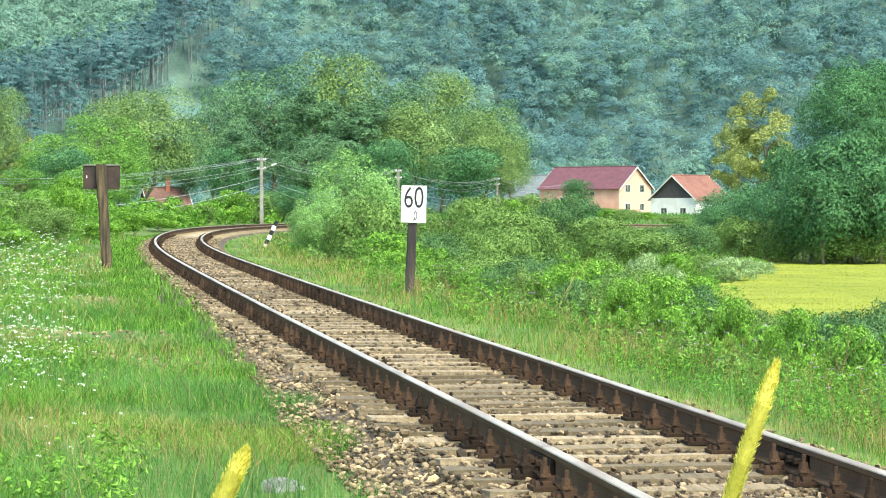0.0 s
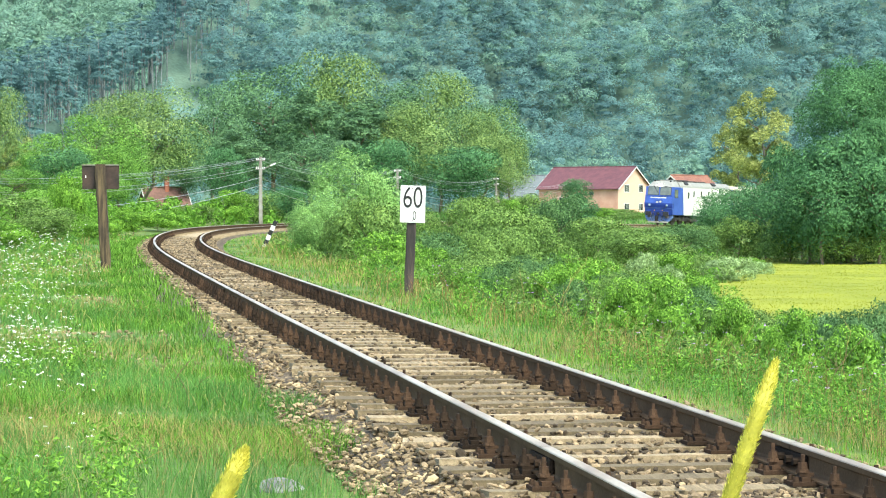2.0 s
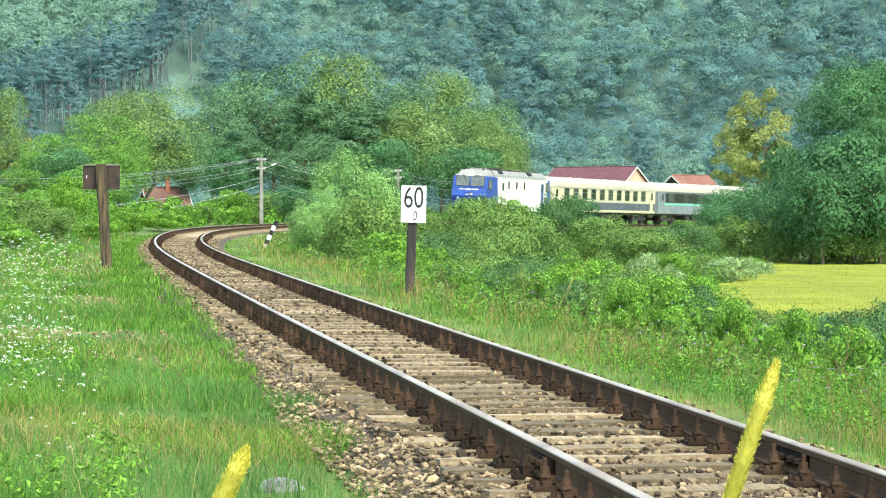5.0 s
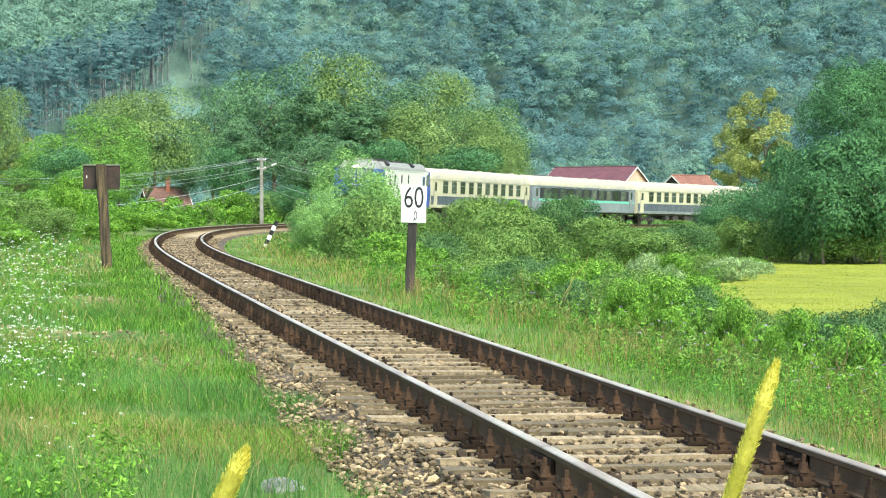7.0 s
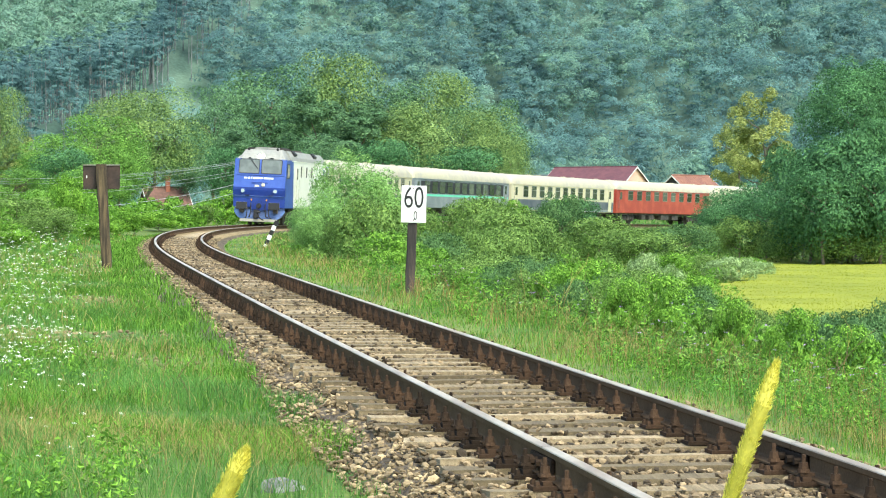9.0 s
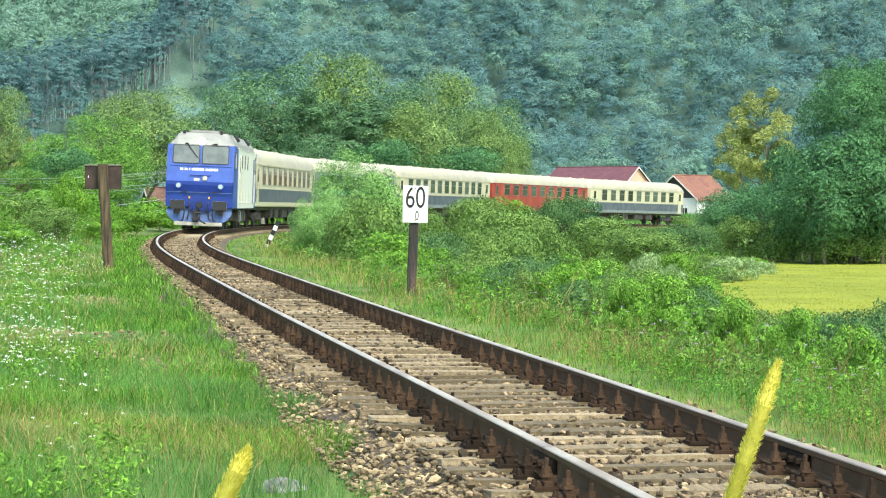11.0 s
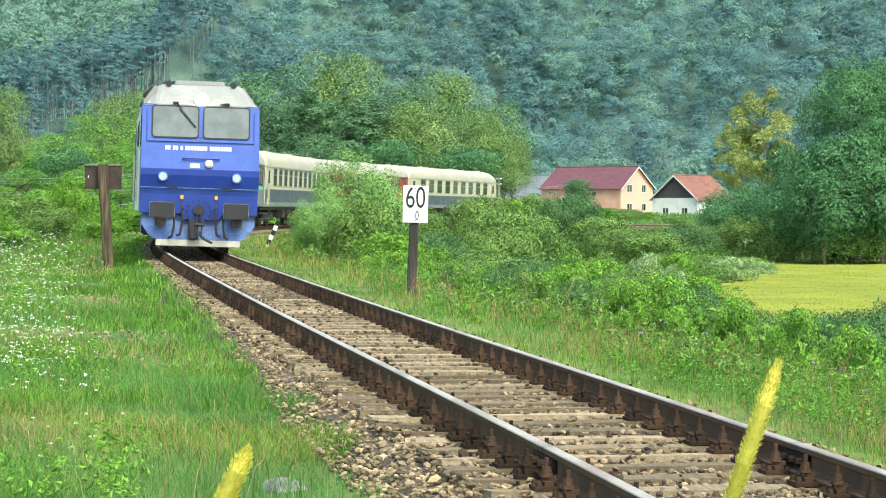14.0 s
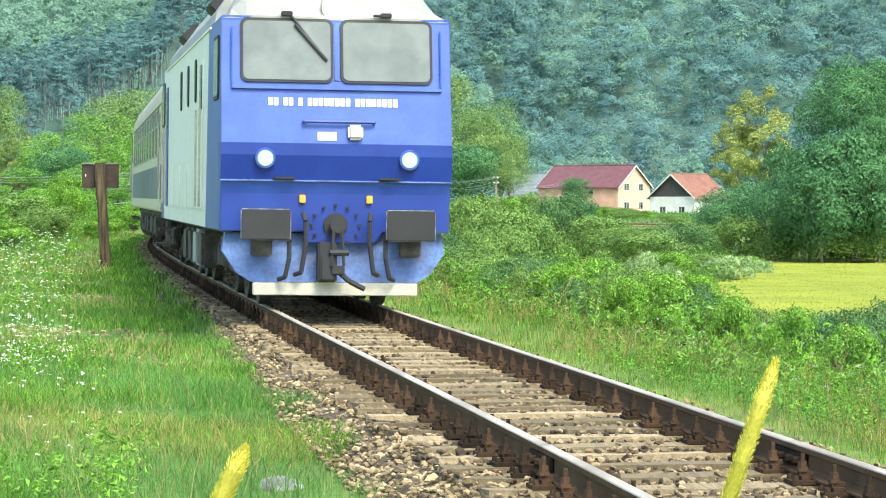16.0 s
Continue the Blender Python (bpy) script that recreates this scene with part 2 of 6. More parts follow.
def ground_z(x, y):
    x, y = np.asarray(x, float), np.asarray(y, float)
    d, zt = beside(x, y)
    lo = np.interp(d, [-60, -30, -12, -6, -2.9, -1.7, 1.7, 2.9, 4.0, 9.5, 14], [1.8, 1.2, 0.25, -0.30, -0.46, -0.40, -0.40, -0.46, -0.55, -2.3, -2.6])
    plain = np.interp(y, [0, 60, 160, 230, 330, 480], [-2.2, -2.2, -2.1, -1.6, -0.75, -0.5])
    w = np.clip((np.abs(d) - 8) / 8, 0, 1)
    z_in = (zt + lo) * (1 - w) + plain * w
    wl = np.clip((-d - 40) / 40, 0, 1)
    z_out = zt * np.clip(1 + d / 60, 0, 1) + lo * (1 - wl) + 0.9 * wl - np.clip((y - 130) / 120, 0, 1) * np.clip(-d / 10, 0, 1) * 0.6
    z = np.where(d > 0, z_in, z_out)
    rough = np.clip((np.abs(d) - 2.5) / 3, 0, 1)
    z = z + rough * (0.06 * wave(x, y, 1.1) + 0.10 * wave(x, y, 4.0, 1.0))
    # the wooded hills behind the village: a long slope, low on its western spur, and a farther ridge behind the spur
    way = x / np.maximum(y, 1.0)
    foot = 470 + 25 * wave(x, y * 0, 60, 0.5) - np.clip((-x - 10) / 60, 0, 1) * 20
    rise = np.clip(y - foot, 0, 1e9)
    crest = np.interp(way, [-0.25, -0.177, -0.135, -0.115, -0.09, -0.065], [9, 15, 21, 28, 62, 175])
    hill = np.minimum(rise * 0.50, crest * (1 + 0.08 * wave(x, y, 55, 2.0)))
    back = np.clip(y - 660, 0, 1e9) * 0.42
    hill = np.maximum(hill, np.minimum(back, np.interp(way, [-0.25, -0.17, -0.145, -0.125, -0.11, -0.08], [120, 92, 66, 58, 66, 100])))
    hill = hill + np.clip(y - 1150, 0, 1e9) * 0.11
    return z + np.where(rise > 0, hill * np.clip(rise / 30, 0, 1), 0)


def grid(name, xs, ys, material, zf, kind="structure", label="", category=""):
    gx, gy = np.meshgrid(xs, ys)
    z = zf(gx, gy)
    v = np.stack([gx.ravel(), gy.ravel(), z.ravel()], 1)
    nx, ny = len(xs), len(ys)
    i = (np.arange(ny - 1)[:, None] * nx + np.arange(nx - 1)[None]).ravel()
    me = np_mesh(name, v, np.stack([i, i + 1, i + nx + 1, i + nx], 1), True)
    return link(name, me, material, None, label, kind, category)


xs = np.unique(np.concatenate([np.arange(-24, 24, 0.8), np.arange(-90, 90, 3.0), np.arange(-300, 301, 15.0), np.linspace(-2500, 2500, 41)]))
ys = np.unique(np.concatenate([np.arange(-20, 120, 0.9), np.arange(120, 330, 2.5), np.arange(330, 900, 8.0), np.arange(900, 2600, 60.0),
                               np.linspace(-600, -20, 10)]))
# dark floor under the woods, its blue cast painted in for haze
M_FLOOR = mat("hazed_forest_floor", (0.07, 0.13, 0.10), 0.95, vary=0.35, scale=0.1, fine=1.5, bump=0.5, dist=0.3, tint=(0.10, 0.165, 0.12))
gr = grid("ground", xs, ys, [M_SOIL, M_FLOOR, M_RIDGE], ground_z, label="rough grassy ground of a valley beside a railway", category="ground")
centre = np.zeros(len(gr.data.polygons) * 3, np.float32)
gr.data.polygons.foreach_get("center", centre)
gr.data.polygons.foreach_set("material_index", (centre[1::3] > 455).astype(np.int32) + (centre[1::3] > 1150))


# ---- vegetation kit ----
RNG = np.random.default_rng(7)


def leaves(P, N, size, long=1.6, spread=0.8):
    """Leaf blades: one four-cornered blade a point, facing about N."""
    n = len(P)
    N = N + RNG.normal(0, spread, (n, 3))
    N /= np.linalg.norm(N, axis=1)[:, None] + 1e-9
    T = np.cross(N, RNG.normal(0, 1, (n, 3)))
    T /= np.linalg.norm(T, axis=1)[:, None] + 1e-9
    B = np.cross(N, T)
    s = (size * RNG.uniform(0.6, 1.35, n))[:, None]
    a, b = T * s * long * 0.5, B * s * 0.5
    V = np.stack([P - a, P - 0.1 * a + b, P + a, P - 0.1 * a - b], 1).reshape(-1, 3)
    F = np.arange(4 * n).reshape(n, 4)
    return V, F


def slim(V, F):
    """Three-cornered leaves out of the four-cornered ones."""
    V = V.reshape(-1, 4, 3)[:, :3].reshape(-1, 3)
    return V, np.arange(len(V)).reshape(-1, 3)


def blob_points(centres, radii, n, hollow=0.80, squash=0.85):
    """Points in the outer shells of many round clumps, with the outward way."""
    w = radii ** 2
    pick = RNG.choice(len(centres), n, p=w / w.sum())
    u = RNG.normal(0, 1, (n, 3))
    u /= np.linalg.norm(u, axis=1)[:, None]
    u[:, 2] = np.where((u[:, 2] < -0.35) & (RNG.random(n) < 0.6), -u[:, 2], u[:, 2])
    r = radii[pick] * (hollow + (1.08 - hollow) * RNG.random(n))
    P = centres[pick] + u * r[:, None] * np.array([1, 1, squash])
    return P, u


def crown_blobs(w, h, z0, count, fat=0.30, top=0.9):
    """Clump centres inside an uneven crown of width w and height h above z0."""
    c, r = [], []
    while len(c) < count:
        p = RNG.uniform(-1, 1, 3)
        q = p[0] ** 2 + p[1] ** 2
        lim = (1 - abs(p[2]) ** 2.4) * (1.0 if p[2] < 0 else top)
        if q > lim or q + p[2] ** 2 < 0.30:
            continue
        c.append((p[0] * w * 0.5 * 0.82, p[1] * w * 0.5 * 0.82, z0 + h * 0.5 + p[2] * h * 0.5 * 0.84))
        r.append(fat * w * RNG.uniform(0.35, 0.75))
    return np.array(c), np.array(r)


def trunk_mesh(bm, base, height, r, limbs, reach, low=0.3):
    prev = Vector(base)
    steps = 5
    pts = [prev]
    for i in range(1, steps + 1):
        pts.append(Vector((base[0] + RNG.normal(0, 0.03) * height, base[1] + RNG.normal(0, 0.03) * height, base[2] + height * i / steps)))
    for i in range(steps):
        rod(bm, pts[i], pts[i + 1], r * (1 - 0.16 * i), r * (1 - 0.16 * (i + 1)), 8, False)
    for i in range(limbs):
        k = RNG.uniform(low, 1.0)
        j = min(int(k * steps), steps - 1)
        a = pts[j].lerp(pts[j + 1], k * steps - j)
        ang = i * 2.4 + RNG.uniform(-0.4, 0.4)
        e = a + Vector((math.cos(ang) * reach, math.sin(ang) * reach, reach * RNG.uniform(0.4, 1.1))) * RNG.uniform(0.6, 1.0)
        mid = a.lerp(e, 0.5) + Vector((0, 0, -0.06 * reach))
        rod(bm, a, mid, r * 0.38, r * 0.25, 6, False)
        rod(bm, mid, e, r * 0.25, r * 0.08, 6, False)


def tree(name, label, w, h, stem, leaf, n, material, m, r=0.22, category="tree", blobs=34, fat=0.30, bark=None, group="", squash=0.85, spread=0.42, top=0.9):
    t = thing(name, label, category, m, group)
    bm = bmesh.new()
    trunk_mesh(bm, (0, 0, -0.3), stem + h * 0.65, r, 9, w * 0.36)
    part("trunk", bm, bark or M_BARK, t)
    c, rad = crown_blobs(w, h, stem, blobs, fat, top)
    P, N = blob_points(c, rad, n, squash=squash)
    far = P - np.array([0, 0, stem + h * 0.38])
    N = N * 0.6 + far / (np.linalg.norm(far, axis=1)[:, None] + 1e-6) * 0.7
    V, F = slim(*leaves(P, N, leaf * 1.25, 1.05, spread=spread))
    link("crown", np_mesh("crown", V, F), material, t)
    return t


F_PX = 4421.3


def px(x, y, dist):
    """The place that is seen at that spot of the picture plane, dist metres off."""
    return (x - 784) / F_PX * dist, dist, EYE_H - (y - 371.4) / F_PX * dist


# ---- the track ----
track = thing("railway_track", "single curved railway track of rusty rails on weathered sleepers", "railway track", kind="structure")


def sweep(name, outline, s, material, parent=None, label="", kind="", off=0.0, smooth=False):
    """An outline of (side, up) points drawn along the line."""
    n = len(outline)
    V = np.concatenate([line(s, off + o, z)[:, None] for o, z in outline], 1).reshape(-1, 3)
    k = len(s)
    i = (np.arange(k - 1)[:, None] * n + np.arange(n)[None])
    j = (np.arange(k - 1)[:, None] * n + (np.arange(n)[None] + 1) % n)
    F = np.stack([i.ravel(), j.ravel(), (j + n).ravel(), (i + n).ravel()], 1)
    return link(name, np_mesh(name, V, F, smooth), material, parent, label, kind)


RAIL = [(-0.065, -0.172), (0.065, -0.172), (0.065, -0.160), (0.018, -0.146), (0.010, -0.130), (0.010, -0.052), (0.034, -0.040),
        (0.036, -0.010), (-0.036, -0.010), (-0.034, -0.040), (-0.010, -0.052), (-0.010, -0.130), (-0.018, -0.146), (-0.065, -0.160)]
TOP = [(-0.036, -0.010), (0.036, -0.010), (0.034, -0.003), (0.024, 0.0), (-0.024, 0.0), (-0.034, -0.003)]
JOINTS = [6.8, 32.1, 57.1, 82.1]
cuts = [-40.0, 6.8, 32.1, 57.1, 82.1, 107.0, 132.0, 437.0]
for off in (-0.755, 0.755):
    for a, b in zip(cuts[:-1], cuts[1:]):
        s = np.linspace(a + 0.006, b - 0.006, max(3, int((b - a) / 0.8)))
        rail = sweep("rail", RAIL, s, M_RAIL, track, off=off)
        sweep("rail_head", TOP, s, M_HEAD, rail, "shiny worn top of the rail", off=off)

# ballast bed
bed = [(-1.65, -0.48), (-1.45, -0.30), (-1.3, -0.27), (0, -0.25), (1.3, -0.27), (1.5, -0.31), (1.8, -0.48), (0, -0.8)]
sweep("ballast_bed", bed, np.arange(-40, 437, 1.0), M_BED, None, "bed of tan crushed stone under the rails", "structure")

# sleepers: old oak, each of its own
def sleeper_mesh(seed):
    r = random.Random(seed)
    bm = bmesh.new()
    box(bm, (0, 0, -0.09), (0.215, 2.5, 0.16))
    bmesh.ops.subdivide_edges(bm, edges=[e for e in bm.edges if abs(e.verts[0].co.y - e.verts[1].co.y) > 1], cuts=3, use_grid_fill=True)
    for v in bm.verts:
        v.co += Vector((r.uniform(-0.012, 0.012), r.uniform(-0.02, 0.02), r.uniform(-0.008, 0.008)))
    me = bpy.data.meshes.new("sleeper")
    bm.to_mesh(me)
    bm.free()
    me.materials.append(M_SLEEPER)
    return me


def fastening_mesh(seed):
    """Ribbed base plate with two clamp bolts, one on each side of the rail foot."""
    r = random.Random(seed)
    bm = bmesh.new()
    box(bm, (0, 0, -0.005), (0.16, 0.37, 0.022))
    for sy in (-1, 1):
        tip = Euler((r.uniform(-.08, .08), r.uniform(-.06, .06), r.uniform(-.3, .3)))
        box(bm, (0, sy * 0.105, 0.014), (0.11, 0.05, 0.03))
        box(bm, (0, sy * 0.092, 0.040), (0.055, 0.075, 0.020), 0, tip)
        rod(bm, (0, sy * 0.108, 0.02), (r.uniform(-.006, .006), sy * 0.108, 0.138 + r.uniform(-.014, .012)), 0.015, 0.012, seg=6)
        rod(bm, (0, sy * 0.108, 0.048), (0, sy * 0.108, 0.066), 0.036, 0.032, seg=8)
        rod(bm, (0, sy * 0.108, 0.066), (0, sy * 0.108, 0.100), 0.028, 0.024, seg=6)
        for sx in (-1, 1):
            rod(bm, (sx * 0.05, sy * 0.16, 0), (sx * 0.05, sy * 0.16, 0.032), 0.020, 0.013, seg=6)
    bmesh.ops.transform(bm, matrix=Matrix.Diagonal((1.15, 1.1, 1.12, 1)), verts=bm.verts)
    me = bpy.data.meshes.new("rail_fastening")
    bm.to_mesh(me)
    bm.free()
    me.materials.append(M_RUST)
    return me


SLEEPERS = [sleeper_mesh(i) for i in range(6)]
FASTEN = [fastening_mesh(i) for i in range(4)]
pitch = 0.588
SL_S = [8.03 + pitch * i for i in range(-70, 700) if -33 < 8.03 + pitch * i < 430]
NEAR_SL = [s for s in SL_S if 2.5 < s < 93.5]
FAR_SL = [s for s in SL_S if not 2.5 < s < 93.5]
for i, s in enumerate(NEAR_SL):
    m = line_pose(s + random.uniform(-0.02, 0.02), 0, -0.185)
    sl = new("sleeper", SLEEPERS[i % 6])
    sl.matrix_basis = m @ pose(0, random.uniform(-0.04, 0.04), 0, 0, 0, random.uniform(-0.8, 0.8))
    sl.parent = track
    for off in (-0.755, 0.755):
        fa = new("rail_fastening", FASTEN[(i * 3 + (off > 0)) % 4])
        fa.parent = track
        fa.matrix_basis = line_pose(s, off, -0.172)
far = [np.array([v.co for v in SLEEPERS[0].vertices]), np.array([list(p.vertices) for p in SLEEPERS[0].polygons])]
V, F = [], []
for i, s in enumerate(FAR_SL):
    m = np.array(line_pose(s, 0, -0.185))
    V.append(far[0] @ m[:3, :3].T + m[:3, 3])
    F.append(far[1] + i * len(far[0]))
link("sleeper_row", np_mesh("sleeper_row", np.concatenate(V), np.concatenate(F)), M_SLEEPER, track, "distant run of sleepers", "stuff")


def fishplate(s, off, side):
    bm = bmesh.new()
    box(bm, (0, side * 0.026, -0.092), (0.62, 0.026, 0.085), 0.006)
    for k in (-0.23, -0.085, 0.085, 0.23):
        rod(bm, (k, side * 0.03, -0.092), (k, side * 0.085, -0.092), 0.024, seg=6)
    ob = part("fishplate", bm, M_RUST, track, "rusty bolted joint plate")
    ob.matrix_basis = line_pose(s, off)


for s in JOINTS[:3]:
    for off in (-0.755, 0.755):
        for side in (-1, 1):
            fishplate(s, off, side)


# loose stones of the ballast
def rocks(P, size, name, material, label="", flat=0.75, category="", parent=None):
    bm = bmesh.new()
    bmesh.ops.create_icosphere(bm, subdivisions=1, radius=1.0)
    base = np.array([v.co for v in bm.verts])
    tri = np.array([[v.index for v in f.verts] for f in bm.faces])
    bm.free()
    n = len(P)
    V = base[None] * (1 + RNG.normal(0, 0.22, (n, len(base), 1)))
    V = np.sign(V) * np.abs(V) ** 0.8
    V *= (np.stack([RNG.uniform(0.7, 1.3, n), RNG.uniform(0.7, 1.2, n), RNG.uniform(0.5, 1.0, n) * flat], 1) * size[:, None])[:, None]
    a = RNG.uniform(0, 6.28, n)
    b = RNG.normal(0, 0.4, n)
    ca, sa, cb, sb = np.cos(a), np.sin(a), np.cos(b), np.sin(b)
    R = np.zeros((n, 3, 3))
    R[:, 0, 0], R[:, 0, 1], R[:, 1, 0], R[:, 1, 1], R[:, 2, 2] = ca, -sa, sa, ca, 1
    T = np.zeros((n, 3, 3))
    T[:, 0, 0], T[:, 0, 2], T[:, 2, 0], T[:, 2, 2], T[:, 1, 1] = cb, sb, -sb, cb, 1
    V = np.einsum("nij,nvj->nvi", R @ T, V) + P[:, None]
    F = tri[None] + (np.arange(n) * len(base))[:, None, None]
    return link(name, np_mesh(name, V.reshape(-1, 3), F.reshape(-1, 3)), material, parent, label, "stuff", category)


def along(n, a, b, power=1.6):
    """Places along the line, thicker near the viewer."""
    return a + (b - a) * RNG.random(n) ** power


n = 24000
s = along(n, 5.2, 90, 1.8)
o = RNG.uniform(-1.30, 1.30, n)
z = -0.216 + RNG.uniform(-0.022, 0.018, n) + np.clip((s - 15) / 30, 0, 1) * 0.012
near_sl = np.abs((s - 8.03 + pitch / 2) % pitch - pitch / 2)
keep = (near_sl > 0.115) | (RNG.random(n) < 0.07 + 0.25 * np.clip((s - 15) / 30, 0, 1))
z = np.where(near_sl > 0.115, z, -0.185)
P = line(s, o, z)[keep]
rocks(P, RNG.uniform(0.012, 0.034, len(P)), "ballast_stones", M_STONE_DARK, "loose tan crushed stones between the sleepers", category="ballast")
n = 16000
s = along(n, 4.0, 70, 1.8)
o = RNG.uniform(1.19, 2.05, n) * np.where(RNG.random(n) < 0.7, -1, 1)
z = np.interp(np.abs(o), [1.1, 1.3, 1.4, 1.75, 2.1], [-0.255, -0.262, -0.285, -0.39, -0.42]) + RNG.uniform(-0.025, 0.03, n)
P = line(s, o, z)[o > np.interp(s, [4, 12, 22, 37], [-1.75, -1.75, -1.5, -1.3])]
rocks(P, RNG.uniform(0.009, 0.028, len(P)) * (1 + 0.5 * (RNG.random(len(P)) < 0.08)), "shoulder_stones", M_STONE, "loose tan stones on the ballast shoulder", category="ballast")


# ---- the train ----
M_CREAM = mat("cream_paint", (0.60, 0.545, 0.37), 0.45, vary=0.10, scale=1.2, fine=14, bump=0.03, tint=(0.55, 0.50, 0.335))
M_ROOF = mat("pale_roof_paint", (0.49, 0.45, 0.32), 0.6, vary=0.12, scale=1.0, fine=10, bump=0.05, tint=(0.38, 0.35, 0.28))
M_IVORY = mat("ivory_paint", (0.82, 0.80, 0.70), 0.45, vary=0.12, scale=1.2, fine=14, bump=0.03, tint=(0.74, 0.72, 0.62))
M_NAVY = mat("navy_grey_paint", (0.075, 0.09, 0.12), 0.45, vary=0.15, scale=1.5, fine=14, bump=0.03, tint=(0.12, 0.13, 0.15))
M_GREY = mat("grey_paint", (0.21, 0.235, 0.25), 0.45, vary=0.12, scale=1.2, fine=14, bump=0.03, tint=(0.26, 0.28, 0.285))
M_MINT = mat("mint_paint", (0.16, 0.62, 0.42), 0.45, vary=0.1, bump=0)
M_RED = mat("faded_red_paint", (0.33, 0.05, 0.034), 0.5, vary=0.18, scale=1.2, fine=12, bump=0.03, tint=(0.39, 0.075, 0.045))
M_BLUE = mat("light_blue_paint", (0.034, 0.08, 0.345), 0.42, vary=0.12, scale=1.5, fine=20, bump=0.02, tint=(0.045, 0.098, 0.385))
M_DKBLUE = mat("deep_blue_paint", (0.007, 0.030, 0.215), 0.45, vary=0.08, scale=1.5, fine=20, bump=0.02, tint=(0.010, 0.038, 0.24))
M_PLOUGH = mat("dusty_blue_paint", (0.115, 0.20, 0.47), 0.6, vary=0.4, scale=3, fine=20, bump=0.06, tint=(0.07, 0.10, 0.22))
M_RIM = mat("worn_grey_rim", (0.15, 0.15, 0.14), 0.6, vary=0.4, scale=8, fine=40, bump=0.1, tint=(0.30, 0.29, 0.25))
M_BLACK = mat("black_rubber", (0.02, 0.02, 0.022), 0.7, vary=0.3, bump=0.05)
M_UNDER = mat("grimy_running_gear", (0.055, 0.048, 0.042), 0.85, vary=0.4, scale=4, fine=30, bump=0.3, tint=(0.10, 0.085, 0.07))
M_STEEL = mat("bare_steel", (0.35, 0.34, 0.33), 0.4, metal=0.8, vary=0.2, bump=0.05)
M_CABROOF = mat("dull_white_roof_paint", (0.27, 0.27, 0.245), 0.6, vary=0.15, scale=1.5, fine=10, bump=0.05, tint=(0.30, 0.295, 0.265))
M_OFFWHITE = mat("dirty_white_paint", (0.46, 0.44, 0.36), 0.6, vary=0.2, scale=5, fine=30, bump=0.05, tint=(0.48, 0.45, 0.36))
M_WHITE = mat("white_paint", (0.80, 0.80, 0.78), 0.5, vary=0.06, bump=0.02)
M_AMBER = mat("amber_plastic", (0.75, 0.36, 0.03), 0.5, vary=0.1, bump=0)
M_GLASS = mat("dark_glass", (0.03, 0.04, 0.04), 0.10, vary=0.3, scale=1.3, fine=3, bump=0.0, spec=0.5, obj=0.6, tint=(0.08, 0.09, 0.075))
M_SCREEN = mat("cab_glass", (0.125, 0.14, 0.125), 0.12, vary=0.12, scale=2, fine=6, bump=0.0, spec=0.7, tint=(0.15, 0.165, 0.15))
M_LAMP = glow("head_lamp_glow", (1.0, 0.98, 0.92), 60.0)
M_LENS = mat("lamp_lens", (0.38, 0.46, 0.46), 0.1, vary=0.05, bump=0, spec=0.9)


def shell(profile, xa, xb, n=2):
    """A hull: an outline of (y, z) drawn along x."""
    bm = bmesh.new()
    prism(bm, profile, 0, xa, xb)
    return bm


def roof_outline(hw, z_e, z_t, r=0.55, top=0.86, n=6):
    """Half-round carriage roof from eave to eave."""
    pts = []
    for i in range(2 * n + 1):
        a = math.pi * i / (2 * n)
        c, s = math.cos(a), math.sin(a)
        y = hw * math.copysign(abs(c) ** 0.62, c)
        pts.append((y, z_e + (z_t - z_e) * abs(s) ** 0.9))
    return pts


def pane(bm, x, y, z, w, h, side, depth=0.012, r=0.05):
    """A pane with round corners, standing depth proud of the side wall."""
    o = []
    for cx, cz, a in ((w / 2 - r, h / 2 - r, 0), (-w / 2 + r, h / 2 - r, 90), (-w / 2 + r, -h / 2 + r, 180), (w / 2 - r, -h / 2 + r, 270)):
        o += [(x + cx + r * math.cos(radians(a + k * 30)), z + cz + r * math.sin(radians(a + k * 30))) for k in range(4)]
    prism(bm, o, 1, y - 0.004 * side, y + depth * side)


def wheelset(parent, x, r=0.46, z=None):
    bm = bmesh.new()
    for sy in (-1, 1):
        rod(bm, (0, sy * 0.69, 0), (0, sy * 0.72, 0), r + 0.03, seg=20)
        rod(bm, (0, sy * 0.72, 0), (0, sy * 0.82, 0), r, seg=20)
        rod(bm, (0, sy * 0.82, 0), (0, sy * 0.835, 0), r * 0.72, seg=14)
        for k in range(4):
            a = k * math.pi / 2
            rod(bm, (math.cos(a) * r * 0.5, sy * 0.83, math.sin(a) * r * 0.5), (math.cos(a) * r * 0.5, sy * 0.85, math.sin(a) * r * 0.5), 0.05, seg=6)
    rod(bm, (0, -0.7, 0), (0, 0.7, 0), 0.09, seg=8)
    w = part("wheelset", bm, M_UNDER, parent)
    w.matrix_basis = pose(x, 0, r)
    wheels.append((w, x, r))
    return w


wheels = []


